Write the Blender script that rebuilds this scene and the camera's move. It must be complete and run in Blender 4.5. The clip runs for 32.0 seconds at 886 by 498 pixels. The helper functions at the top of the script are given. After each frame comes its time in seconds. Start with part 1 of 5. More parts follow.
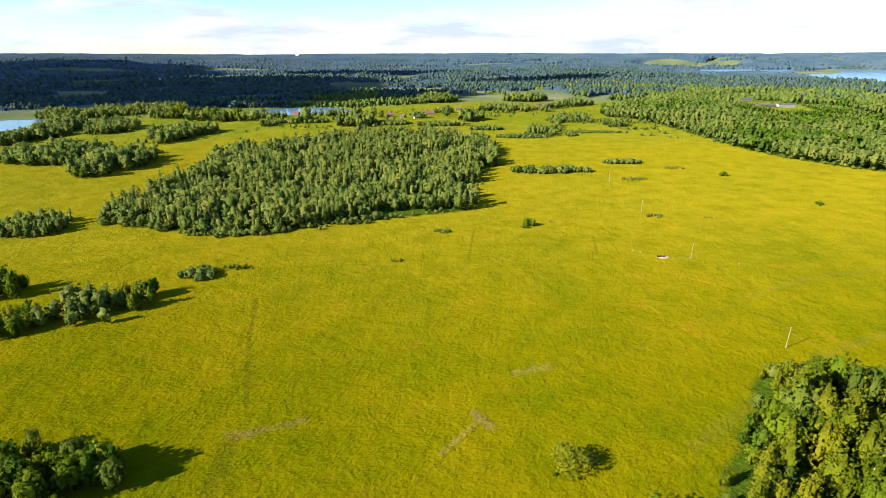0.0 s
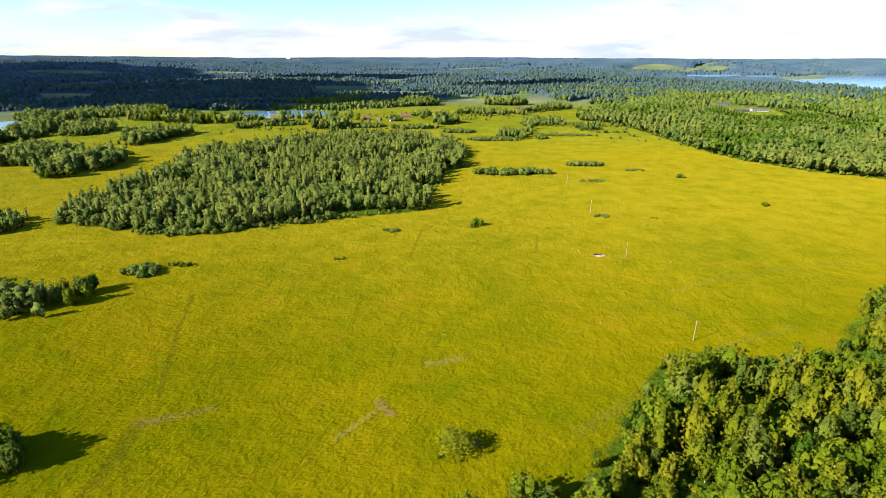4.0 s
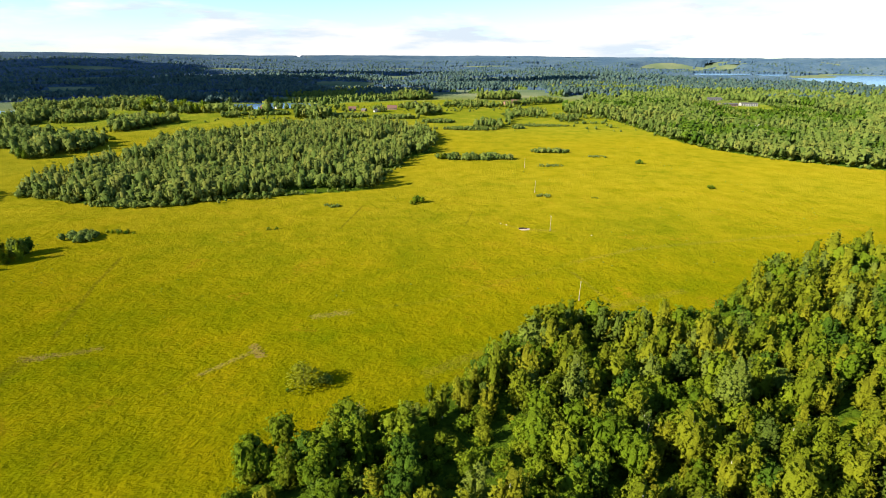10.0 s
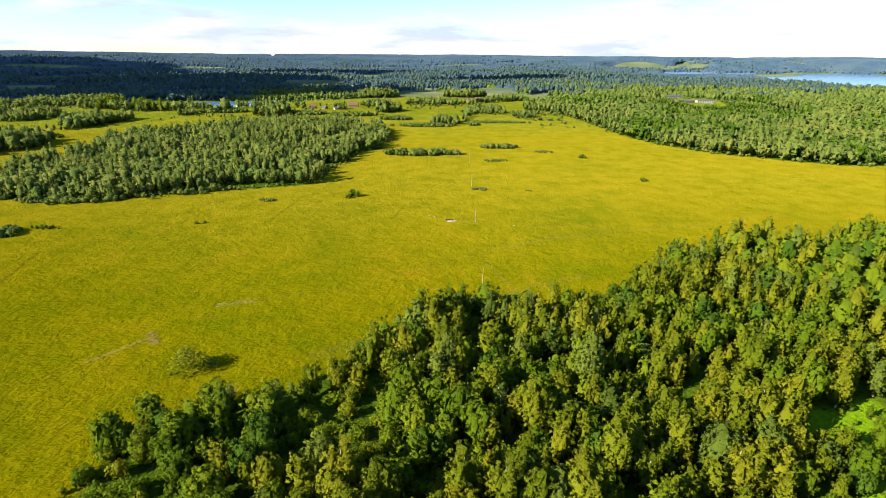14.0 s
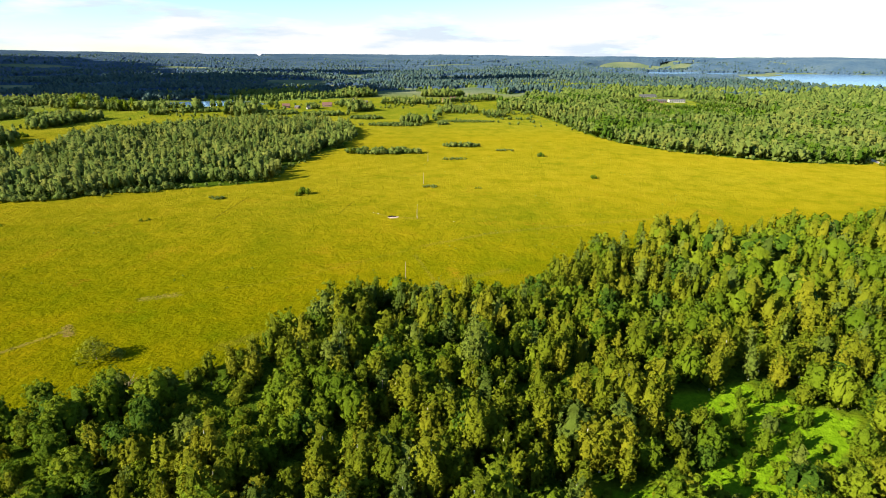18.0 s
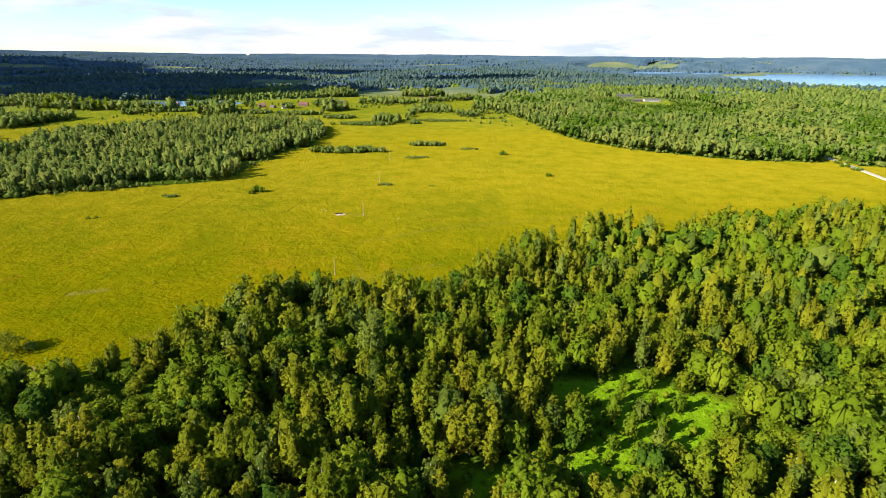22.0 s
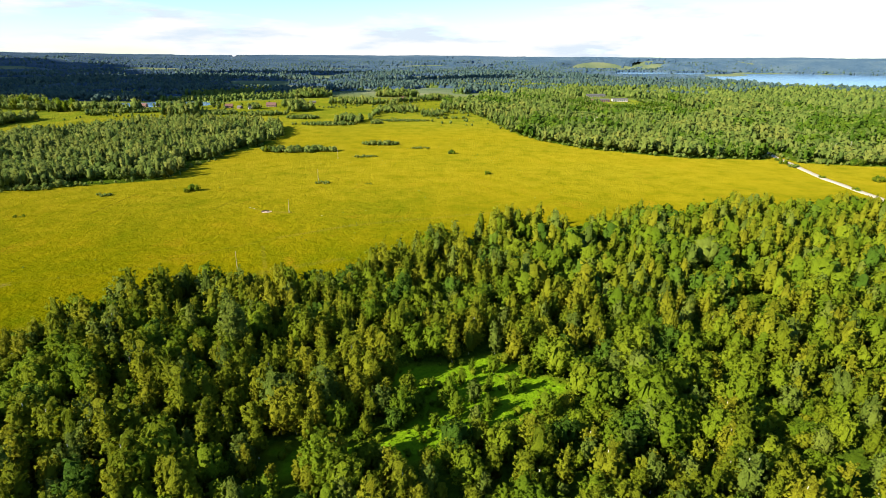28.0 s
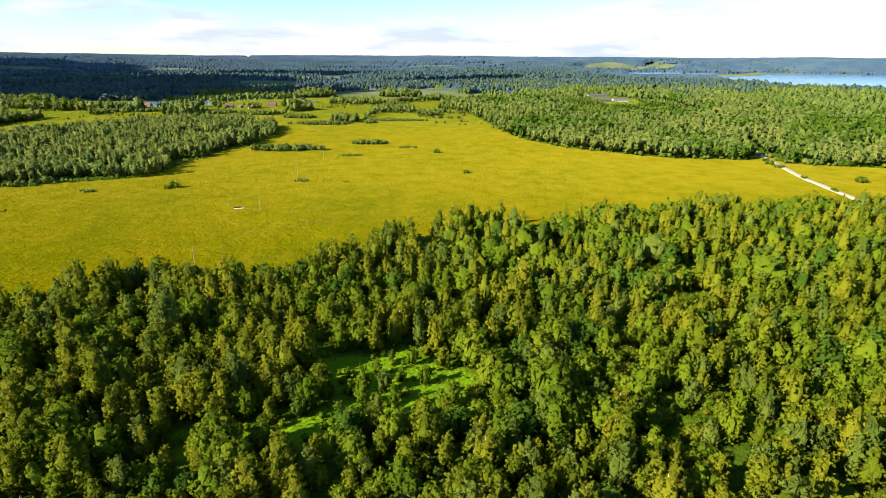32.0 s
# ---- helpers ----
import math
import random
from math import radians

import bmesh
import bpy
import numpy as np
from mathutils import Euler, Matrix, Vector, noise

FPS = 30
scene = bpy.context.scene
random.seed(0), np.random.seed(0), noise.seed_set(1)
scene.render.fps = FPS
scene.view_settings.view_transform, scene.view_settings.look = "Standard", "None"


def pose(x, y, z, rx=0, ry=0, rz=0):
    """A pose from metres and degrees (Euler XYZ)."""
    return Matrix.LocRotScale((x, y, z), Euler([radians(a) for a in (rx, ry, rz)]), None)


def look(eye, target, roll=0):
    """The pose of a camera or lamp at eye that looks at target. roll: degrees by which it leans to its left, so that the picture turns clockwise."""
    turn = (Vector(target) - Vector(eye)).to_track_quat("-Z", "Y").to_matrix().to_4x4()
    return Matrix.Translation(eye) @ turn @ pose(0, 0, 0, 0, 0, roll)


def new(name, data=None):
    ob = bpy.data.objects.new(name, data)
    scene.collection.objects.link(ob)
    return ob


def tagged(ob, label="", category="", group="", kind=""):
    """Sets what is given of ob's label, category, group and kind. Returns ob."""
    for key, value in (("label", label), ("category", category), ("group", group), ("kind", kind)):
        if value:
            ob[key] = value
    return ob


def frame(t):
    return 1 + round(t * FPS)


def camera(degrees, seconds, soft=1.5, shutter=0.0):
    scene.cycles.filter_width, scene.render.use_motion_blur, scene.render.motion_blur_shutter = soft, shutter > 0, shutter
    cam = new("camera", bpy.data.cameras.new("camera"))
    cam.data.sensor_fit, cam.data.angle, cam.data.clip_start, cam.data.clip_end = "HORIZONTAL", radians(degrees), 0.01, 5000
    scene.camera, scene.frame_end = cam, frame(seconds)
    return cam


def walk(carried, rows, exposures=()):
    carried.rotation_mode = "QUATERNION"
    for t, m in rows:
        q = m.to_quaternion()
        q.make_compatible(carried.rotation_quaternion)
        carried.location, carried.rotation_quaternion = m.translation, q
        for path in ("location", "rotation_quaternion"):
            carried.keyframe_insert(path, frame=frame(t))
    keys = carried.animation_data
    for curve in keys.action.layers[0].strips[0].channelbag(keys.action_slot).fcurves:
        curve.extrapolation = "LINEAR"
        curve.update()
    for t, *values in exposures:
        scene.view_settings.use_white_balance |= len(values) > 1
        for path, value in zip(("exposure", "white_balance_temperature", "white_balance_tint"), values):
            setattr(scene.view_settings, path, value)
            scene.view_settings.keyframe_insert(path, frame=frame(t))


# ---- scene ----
cam = camera(78.7, 32.0, soft=0.5)
EXPOSURE, SUN_POWER, SKY, CLOUD = 1.49, 5.0, 0.053, 7.0
METRES, EYE, TILT, LEAN, TURN = 260.0, 112.0, -20.2, 0.3, 0.0
ROWS = [
    (0.0, 0.0, 0.0, 0.0, 0.0, 0.0, -0.0),
    (0.5, 0.0141, -0.0035, -0.0011, -0.06, 0.08, 0.01),
    (1.0, 0.0295, -0.0072, -0.0024, -0.12, 0.14, -0.01),
    (1.5, 0.0439, -0.0108, -0.0038, -0.21, 0.2, 0.01),
    (2.0, 0.0597, -0.015, -0.0054, -0.28, 0.24, -0.01),
    (2.5, 0.0747, -0.0183, -0.0068, -0.32, 0.27, 0.0),
    (3.0, 0.0903, -0.0222, -0.0082, -0.41, 0.31, -0.03),
    (3.5, 0.1051, -0.0258, -0.0097, -0.48, 0.35, -0.06),
    (5.5, 0.1673, -0.0379, -0.0267, -0.92, 0.5, 0.03),
    (6.0, 0.184, -0.0408, -0.0327, -1.09, 0.51, 0.09),
    (6.5, 0.1994, -0.0434, -0.0379, -1.21, 0.5, 0.12),
    (7.0, 0.2164, -0.0469, -0.0436, -1.29, 0.52, 0.15),
    (7.5, 0.2318, -0.0499, -0.0491, -1.26, 0.53, 0.1),
    (8.0, 0.2488, -0.0537, -0.0549, -0.63, 0.51, -0.18),
    (8.5, 0.2649, -0.0572, -0.0601, 0.07, 0.48, -0.47),
    (9.0, 0.2826, -0.0605, -0.0657, 0.53, 0.47, -0.64),
    (9.5, 0.299, -0.0628, -0.0703, 0.74, 0.42, -0.73),
    (10.0, 0.3164, -0.0653, -0.0755, 0.84, 0.39, -0.79),
    (10.5, 0.3327, -0.0675, -0.0794, 0.78, 0.37, -0.74),
    (11.0, 0.3497, -0.0701, -0.0825, 0.29, 0.39, -0.57),
    (11.5, 0.3653, -0.0729, -0.0846, 0.09, 0.37, -0.51),
    (12.0, 0.3822, -0.0762, -0.0864, -0.1, 0.36, -0.46),
    (12.5, 0.3972, -0.0794, -0.0883, -0.39, 0.35, -0.38),
    (13.0, 0.4138, -0.0823, -0.0899, -0.63, 0.33, -0.26),
    (13.5, 0.4286, -0.0856, -0.0913, -0.88, 0.32, -0.2),
    (14.0, 0.4445, -0.0893, -0.0928, -1.08, 0.32, -0.15),
    (14.5, 0.4592, -0.0925, -0.0942, -1.22, 0.36, -0.1),
    (16.5, 0.5188, -0.1057, -0.0992, -1.66, 0.32, 0.03),
    (17.0, 0.534, -0.109, -0.1005, -1.78, 0.32, 0.09),
    (17.5, 0.548, -0.1122, -0.1017, -1.86, 0.34, 0.11),
    (18.0, 0.5631, -0.1158, -0.1029, -1.94, 0.33, 0.13),
    (18.5, 0.577, -0.1188, -0.1042, -2.04, 0.34, 0.18),
    (19.0, 0.5921, -0.122, -0.1052, -2.14, 0.36, 0.17),
    (19.5, 0.606, -0.1252, -0.1066, -2.21, 0.37, 0.18),
    (20.0, 0.621, -0.1283, -0.1077, -2.28, 0.36, 0.22),
    (20.5, 0.635, -0.131, -0.1087, -2.34, 0.36, 0.22),
    (21.0, 0.6503, -0.134, -0.1098, -2.44, 0.35, 0.27),
    (21.5, 0.6641, -0.1369, -0.1108, -2.53, 0.32, 0.3),
    (22.0, 0.6791, -0.1399, -0.112, -2.6, 0.32, 0.34),
    (22.5, 0.6929, -0.1427, -0.1131, -2.66, 0.33, 0.39),
    (23.0, 0.7078, -0.1458, -0.1142, -2.77, 0.32, 0.41),
    (23.5, 0.7219, -0.1488, -0.1154, -2.82, 0.32, 0.45),
    (24.0, 0.7367, -0.1519, -0.1167, -2.92, 0.32, 0.48),
    (24.5, 0.7503, -0.1549, -0.1179, -3.0, 0.32, 0.52),
    (25.0, 0.7651, -0.1581, -0.1192, -3.1, 0.32, 0.58),
    (25.5, 0.7787, -0.1612, -0.1205, -3.16, 0.32, 0.61),
    (26.0, 0.7933, -0.1645, -0.1217, -3.24, 0.33, 0.66),
    (26.5, 0.8072, -0.1674, -0.1229, -3.28, 0.35, 0.67),
    (28.5, 0.8645, -0.1798, -0.1274, -3.26, 0.41, 0.71),
    (29.0, 0.8796, -0.1828, -0.1285, -3.11, 0.38, 0.66),
    (29.5, 0.8933, -0.1856, -0.1297, -2.93, 0.41, 0.59),
    (30.0, 0.9084, -0.1885, -0.1306, -2.64, 0.42, 0.5),
    (30.5, 0.9222, -0.1909, -0.1317, -2.54, 0.44, 0.47),
    (31.0, 0.9373, -0.1936, -0.1327, -2.43, 0.44, 0.42),
    (31.5, 0.951, -0.1961, -0.1337, -2.18, 0.42, 0.35),
    (32.0, 0.9661, -0.1987, -0.1348, -1.77, 0.43, 0.21),
]
walk(cam, [(t, pose(0, 0, EYE, TILT, LEAN, TURN) @ pose(METRES * x, METRES * y, METRES * z, 90 + pitch, roll, yaw)) for t, x, y, z, yaw, pitch, roll in ROWS],
     exposures=[(0.0, EXPOSURE), (32.0, EXPOSURE)])

# ---- light: a low evening sun over the left shoulder, and a bright summer sky ----
SUN_AZ = math.atan2(-0.47, -0.883)          # plan direction towards the sun
SUN_EL = radians(28.0)
sun = new("sun", bpy.data.lights.new("sun", "SUN"))
sun.data.energy, sun.data.angle, sun.data.color = SUN_POWER, radians(0.6), (1.0, 0.92, 0.74)
to_sun = Vector((math.cos(SUN_AZ) * math.cos(SUN_EL), math.sin(SUN_AZ) * math.cos(SUN_EL), math.sin(SUN_EL)))
sun.matrix_world = look(to_sun * 500, (0, 0, 0))


def make_world():
    world = bpy.data.worlds.new("summer_sky")
    scene.world = world
    world.use_nodes = True
    nt = world.node_tree
    nt.nodes.clear()
    out = nt.nodes.new("ShaderNodeOutputWorld")
    bg = nt.nodes.new("ShaderNodeBackground")
    sky = nt.nodes.new("ShaderNodeTexSky")
    sky.sky_type, sky.sun_disc = "NISHITA", False
    sky.sun_elevation = SUN_EL
    sky.sun_rotation = math.pi / 2 - SUN_AZ
    sky.air_density, sky.dust_density, sky.ozone_density = 1.0, 0.1, 2.0
    co = nt.nodes.new("ShaderNodeTexCoord")
    sep = nt.nodes.new("ShaderNodeSeparateXYZ")
    nt.links.new(co.outputs["Generated"], sep.inputs[0])

    def math_node(op, a, b=None, clamp=False):
        n = nt.nodes.new("ShaderNodeMath")
        n.operation, n.use_clamp = op, clamp
        for i, v in enumerate((a, b)):
            if v is None:
                continue
            if isinstance(v, (int, float)):
                n.inputs[i].default_value = v
            else:
                nt.links.new(v, n.inputs[i])
        return n.outputs[0]
    # banks of low cloud: long puffs drawn out sideways, more of them near the horizon
    up = math_node("MAXIMUM", sep.outputs["Z"], 0.0)
    com = nt.nodes.new("ShaderNodeCombineXYZ")
    nt.links.new(sep.outputs["X"], com.inputs[0]), nt.links.new(sep.outputs["Y"], com.inputs[1])
    nt.links.new(math_node("MULTIPLY", up, 5.5), com.inputs[2])

    def puffs(scale, detail, seed):
        n = nt.nodes.new("ShaderNodeTexNoise")
        n.noise_dimensions = "4D"
        n.inputs["W"].default_value = seed
        n.inputs["Scale"].default_value, n.inputs["Detail"].default_value, n.inputs["Roughness"].default_value = scale, detail, 0.58
        nt.links.new(com.outputs[0], n.inputs["Vector"])
        return n.outputs["Fac"]
    big = puffs(3.4, 7.0, 2.3)
    thick = math_node("SUBTRACT", 0.105, up)
    cover = math_node("MULTIPLY", math_node("ADD", math_node("SUBTRACT", big, 0.60), math_node("MAXIMUM", math_node("MULTIPLY", thick, 2.6), -0.05)), 8.0, True)
    ramp = nt.nodes.new("ShaderNodeValToRGB")
    ramp.color_ramp.elements[0].position, ramp.color_ramp.elements[0].color = 0.40, (0.74, 0.84, 0.95, 1)
    ramp.color_ramp.elements[1].position, ramp.color_ramp.elements[1].color = 0.53, (1.0, 1.0, 1.0, 1)
    nt.links.new(puffs(5.5, 5.0, 7.7), ramp.inputs["Fac"])
    bright = nt.nodes.new("ShaderNodeVectorMath")
    bright.operation = "SCALE"
    bright.inputs["Scale"].default_value = CLOUD
    nt.links.new(ramp.outputs["Color"], bright.inputs[0])
    mix = nt.nodes.new("ShaderNodeMix")
    mix.data_type = "RGBA"
    nt.links.new(cover, mix.inputs["Factor"])
    clear = nt.nodes.new("ShaderNodeVectorMath")
    clear.operation = "MULTIPLY"
    clear.inputs[1].default_value = (1.05, 1.30, 1.50)
    nt.links.new(sky.outputs[0], clear.inputs[0])
    nt.links.new(clear.outputs[0], mix.inputs[6])
    nt.links.new(bright.outputs[0], mix.inputs[7])
    nt.links.new(mix.outputs[2], bg.inputs["Color"])
    bg.inputs["Strength"].default_value = SKY
    nt.links.new(bg.outputs[0], out.inputs["Surface"])


make_world()

# ---- materials ----


class Mat:
    """A small builder for node materials."""

    def __init__(self, name, rough=0.8, spec=0.3):
        self.m = bpy.data.materials.new(name)
        self.m.use_nodes = True
        self.t = self.m.node_tree
        self.b = self.t.nodes["Principled BSDF"]
        self.b.inputs["Roughness"].default_value = rough
        self.b.inputs["Specular IOR Level"].default_value = spec
        self.out = self.t.nodes["Material Output"]
        geo = self.t.nodes.new("ShaderNodeNewGeometry")
        self.pos, self.island = geo.outputs["Position"], geo.outputs["Random Per Island"]

    def link(self, a, b):
        self.t.links.new(a, b)

    def put(self, sock, v):
        if isinstance(v, (int, float)):
            sock.default_value = v
        elif isinstance(v, (tuple, list)):
            sock.default_value = (*v, 1) if len(v) == 3 and len(sock.default_value) == 4 else v
        else:
            self.link(v, sock)

    def noise(self, scale, detail=4.0, rough=0.55, stretch=None, turn=0.0, distort=0.0):
        n = self.t.nodes.new("ShaderNodeTexNoise")
        n.inputs["Scale"].default_value, n.inputs["Detail"].default_value, n.inputs["Roughness"].default_value = scale, detail, rough
        n.inputs["Distortion"].default_value = distort
        vec = self.pos
        if stretch:
            mp = self.t.nodes.new("ShaderNodeMapping")
            mp.vector_type = "TEXTURE"
            mp.inputs["Scale"].default_value, mp.inputs["Rotation"].default_value = [1 / v for v in stretch], (0, 0, turn)
            self.link(vec, mp.inputs["Vector"])
            vec = mp.outputs[0]
        self.link(vec, n.inputs["Vector"])
        return n.outputs["Fac"]

    def cells(self, scale, feature="F1"):
        n = self.t.nodes.new("ShaderNodeTexVoronoi")
        n.feature = feature
        n.inputs["Scale"].default_value = scale
        self.link(self.pos, n.inputs["Vector"])
        return n.outputs["Distance"]

    def math(self, op, a, b=0.0, clamp=False):
        n = self.t.nodes.new("ShaderNodeMath")
        n.operation, n.use_clamp = op, clamp
        self.put(n.inputs[0], a), self.put(n.inputs[1], b)
        return n.outputs[0]

    def span(self, v, lo, hi, a=0.0, b=1.0):
        n = self.t.nodes.new("ShaderNodeMapRange")
        for i, x in enumerate((v, lo, hi, a, b)):
            self.put(n.inputs[i], x)
        return n.outputs[0]

    def mix(self, f, a, b, how="MIX"):
        n = self.t.nodes.new("ShaderNodeMix")
        n.data_type, n.blend_type = "RGBA", how
        self.put(n.inputs[0], f), self.put(n.inputs[6], a), self.put(n.inputs[7], b)
        return n.outputs[2]

    def ramp(self, f, stops):
        n = self.t.nodes.new("ShaderNodeValToRGB")
        els = n.color_ramp.elements
        while len(els) < len(stops):
            els.new(0.5)
        for e, (p, c) in zip(els, stops):
            e.position, e.color = p, (*c, 1)
        self.link(f, n.inputs["Fac"])
        return n.outputs["Color"]

    def attr(self, name):
        n = self.t.nodes.new("ShaderNodeAttribute")
        n.attribute_name = name
        return n.outputs["Fac"]

    def chance(self):
        return self.t.nodes.new("ShaderNodeObjectInfo").outputs["Random"]

    def color(self, c):
        self.put(self.b.inputs["Base Color"], c)
        return self

    def bump(self, h, strength=0.5, dist=0.2):
        n = self.t.nodes.new("ShaderNodeBump")
        n.inputs["Strength"].default_value, n.inputs["Distance"].default_value = strength, dist
        self.link(h, n.inputs["Height"])
        self.link(n.outputs[0], self.b.inputs["Normal"])
        return self


def leaf_material(name, dark, mid, light, glow=0.30, spray=0.20, fine=1.3):
    """Foliage: tint changes from tree to tree and from clump to clump, with light passing through the leaves."""
    k = Mat(name, 0.8, 0.06)
    k.b.inputs["Diffuse Roughness"].default_value = 0.3
    tree = k.math("FRACT", k.math("ADD", k.attr("tint"), k.chance()))
    v = k.math("ADD", k.math("MULTIPLY", tree, 0.72), k.math("MULTIPLY", k.island, spray * 0.4))
    v = k.math("ADD", v, k.math("MULTIPLY", k.noise(fine, 4.0, 0.75), 0.36))
    col = k.ramp(v, [(0.16, dark), (0.58, mid), (1.0, light)])
    k.color(col)
    k.bump(k.noise(fine * 1.3, 3.0, 0.7), 1.0 if fine > 1 else 0.5, 0.8 / fine)
    tr = k.t.nodes.new("ShaderNodeBsdfTranslucent")
    k.link(k.mix(0.5, col, (light[0] * 1.3, light[1] * 1.3, light[2])), tr.inputs["Color"])
    ms = k.t.nodes.new("ShaderNodeMixShader")
    ms.inputs[0].default_value = glow
    k.link(k.b.outputs[0], ms.inputs[1]), k.link(tr.outputs[0], ms.inputs[2])
    k.link(ms.outputs[0], k.out.inputs["Surface"])
    return k.m


LEAF_OLIVE = leaf_material("leaves_olive", (0.094, 0.130, 0.005), (0.154, 0.182, 0.008), (0.216, 0.212, 0.010))
LEAF_GREEN = leaf_material("leaves_green", (0.074, 0.126, 0.005), (0.124, 0.178, 0.007), (0.184, 0.226, 0.010))
LEAF_GREY = leaf_material("leaves_grey_green", (0.078, 0.116, 0.014), (0.120, 0.162, 0.020), (0.175, 0.210, 0.026))
LEAF_DARK = leaf_material("leaves_dark", (0.040, 0.084, 0.006), (0.066, 0.122, 0.009), (0.110, 0.166, 0.012), 0.25)
LEAF_MIX = leaf_material("leaves_mixed", (0.086, 0.120, 0.022), (0.146, 0.180, 0.034), (0.214, 0.226, 0.044), 0.3, 0.16, 0.5)
# blue raised against the other leaves: aerial haze painted into far foliage
LEAF_HAZE = leaf_material("leaves_far_hazed", (0.036, 0.072, 0.068), (0.062, 0.104, 0.090), (0.098, 0.136, 0.092), 0.2, 0.14, 0.3)
# a little more blue and less red, painting slight haze into these leaves
LEAF_SOFT = leaf_material("leaves_soft_green", (0.070, 0.112, 0.020), (0.122, 0.168, 0.031), (0.178, 0.214, 0.042), 0.3, 0.16, 0.7)
LEAVES = [LEAF_OLIVE, LEAF_GREEN, LEAF_GREY, LEAF_DARK, LEAF_MIX, LEAF_HAZE, LEAF_SOFT]

k = Mat("bark", 0.9, 0.2)
BARK = k.color(k.ramp(k.noise(6, 6, stretch=(1, 1, 0.2)), [(0.35, (0.06, 0.045, 0.03)), (0.6, (0.22, 0.19, 0.15))])).bump(k.noise(14, 4), 0.6, 0.05).m
k = Mat("birch_bark", 0.7, 0.3)
BIRCH = k.color(k.ramp(k.noise(5, 6, stretch=(1, 1, 3)), [(0.36, (0.08, 0.07, 0.06)), (0.48, (0.62, 0.58, 0.50))])).m

# ---- shape of the land ----


def bump2(x, y, cx, cy, sx, sy):
    return np.exp(-((x - cx) / sx) ** 2 - ((y - cy) / sy) ** 2)


def step(v, a, b):
    u = np.clip((v - a) / (b - a), 0, 1)
    return u * u * (3 - 2 * u)


def waves(x, y, scale, seed=0, octaves=3):
    """Smooth value noise in plan, about -1 to 1."""
    total, amp, norm = 0.0, 1.0, 0.0
    for o in range(octaves):
        u, v = x / scale + 17.3 * seed + 5.1 * o, y / scale - 9.7 * seed + 3.3 * o
        iu, iv = np.floor(u), np.floor(v)
        fu, fv = u - iu, v - iv
        fu, fv = fu * fu * (3 - 2 * fu), fv * fv * (3 - 2 * fv)

        def h(a, b):
            s = np.sin(a * 127.1 + b * 311.7 + seed * 74.7) * 43758.5453
            return (s - np.floor(s)) * 2 - 1
        total = total + amp * ((h(iu, iv) * (1 - fu) + h(iu + 1, iv) * fu) * (1 - fv) + (h(iu, iv + 1) * (1 - fu) + h(iu + 1, iv + 1) * fu) * fv)
        norm, amp, scale = norm + amp, amp * 0.5, scale * 0.5
    return total / norm


def inside(x, y, poly):
    """Which of the plan points lie in a polygon."""
    hit = np.zeros(np.shape(x), bool)
    for (x0, y0), (x1, y1) in zip(poly, poly[1:] + poly[:1]):
        if y0 == y1:
            continue
        cross = ((y0 > y) != (y1 > y)) & (x < (x1 - x0) * (y - y0) / (y1 - y0) + x0)
        hit ^= cross
    return hit


def off_line(x, y, pts):
    """Distance in plan from a chain of points."""
    best = np.full(np.shape(x), 1e9)
    for (x0, y0), (x1, y1) in zip(pts, pts[1:]):
        dx, dy = x1 - x0, y1 - y0
        u = np.clip(((x - x0) * dx + (y - y0) * dy) / (dx * dx + dy * dy), 0, 1)
        best = np.minimum(best, np.hypot(x - x0 - u * dx, y - y0 - u * dy))
    return best


HUB = (125.0, -30.0)          # middle of the view's fan
# lakes: outline in plan, level
LAKES = [
    ("lake", [(1480, 1760), (1560, 2280), (1780, 2860), (2180, 3180), (2560, 3020), (2800, 2700), (2800, 2300), (2600, 1800), (2100, 1400), (1720, 1560)], -3.0),
    ("lake", [(1320, 3460), (1400, 3720), (1720, 3800), (1700, 3560), (1480, 3400)], 3.0),
    ("lake", [(1350, 2960), (1420, 3220), (1720, 3240), (1690, 3030), (1480, 2920)], 2.0),
    ("lake", [(1640, 2920), (1720, 3130), (1960, 3200), (1850, 3000), (1720, 2880)], 1.0),
    ("lake", [(-900, 740), (-780, 985), (-730, 1000), (-670, 960), (-660, 900), (-700, 800), (-760, 700)], -2.0),
    ("lake", [(-370, 1090), (-380, 1150), (-300, 1190), (-225, 1185), (-180, 1120), (-200, 1060), (-290, 1045)], -2.0),
]


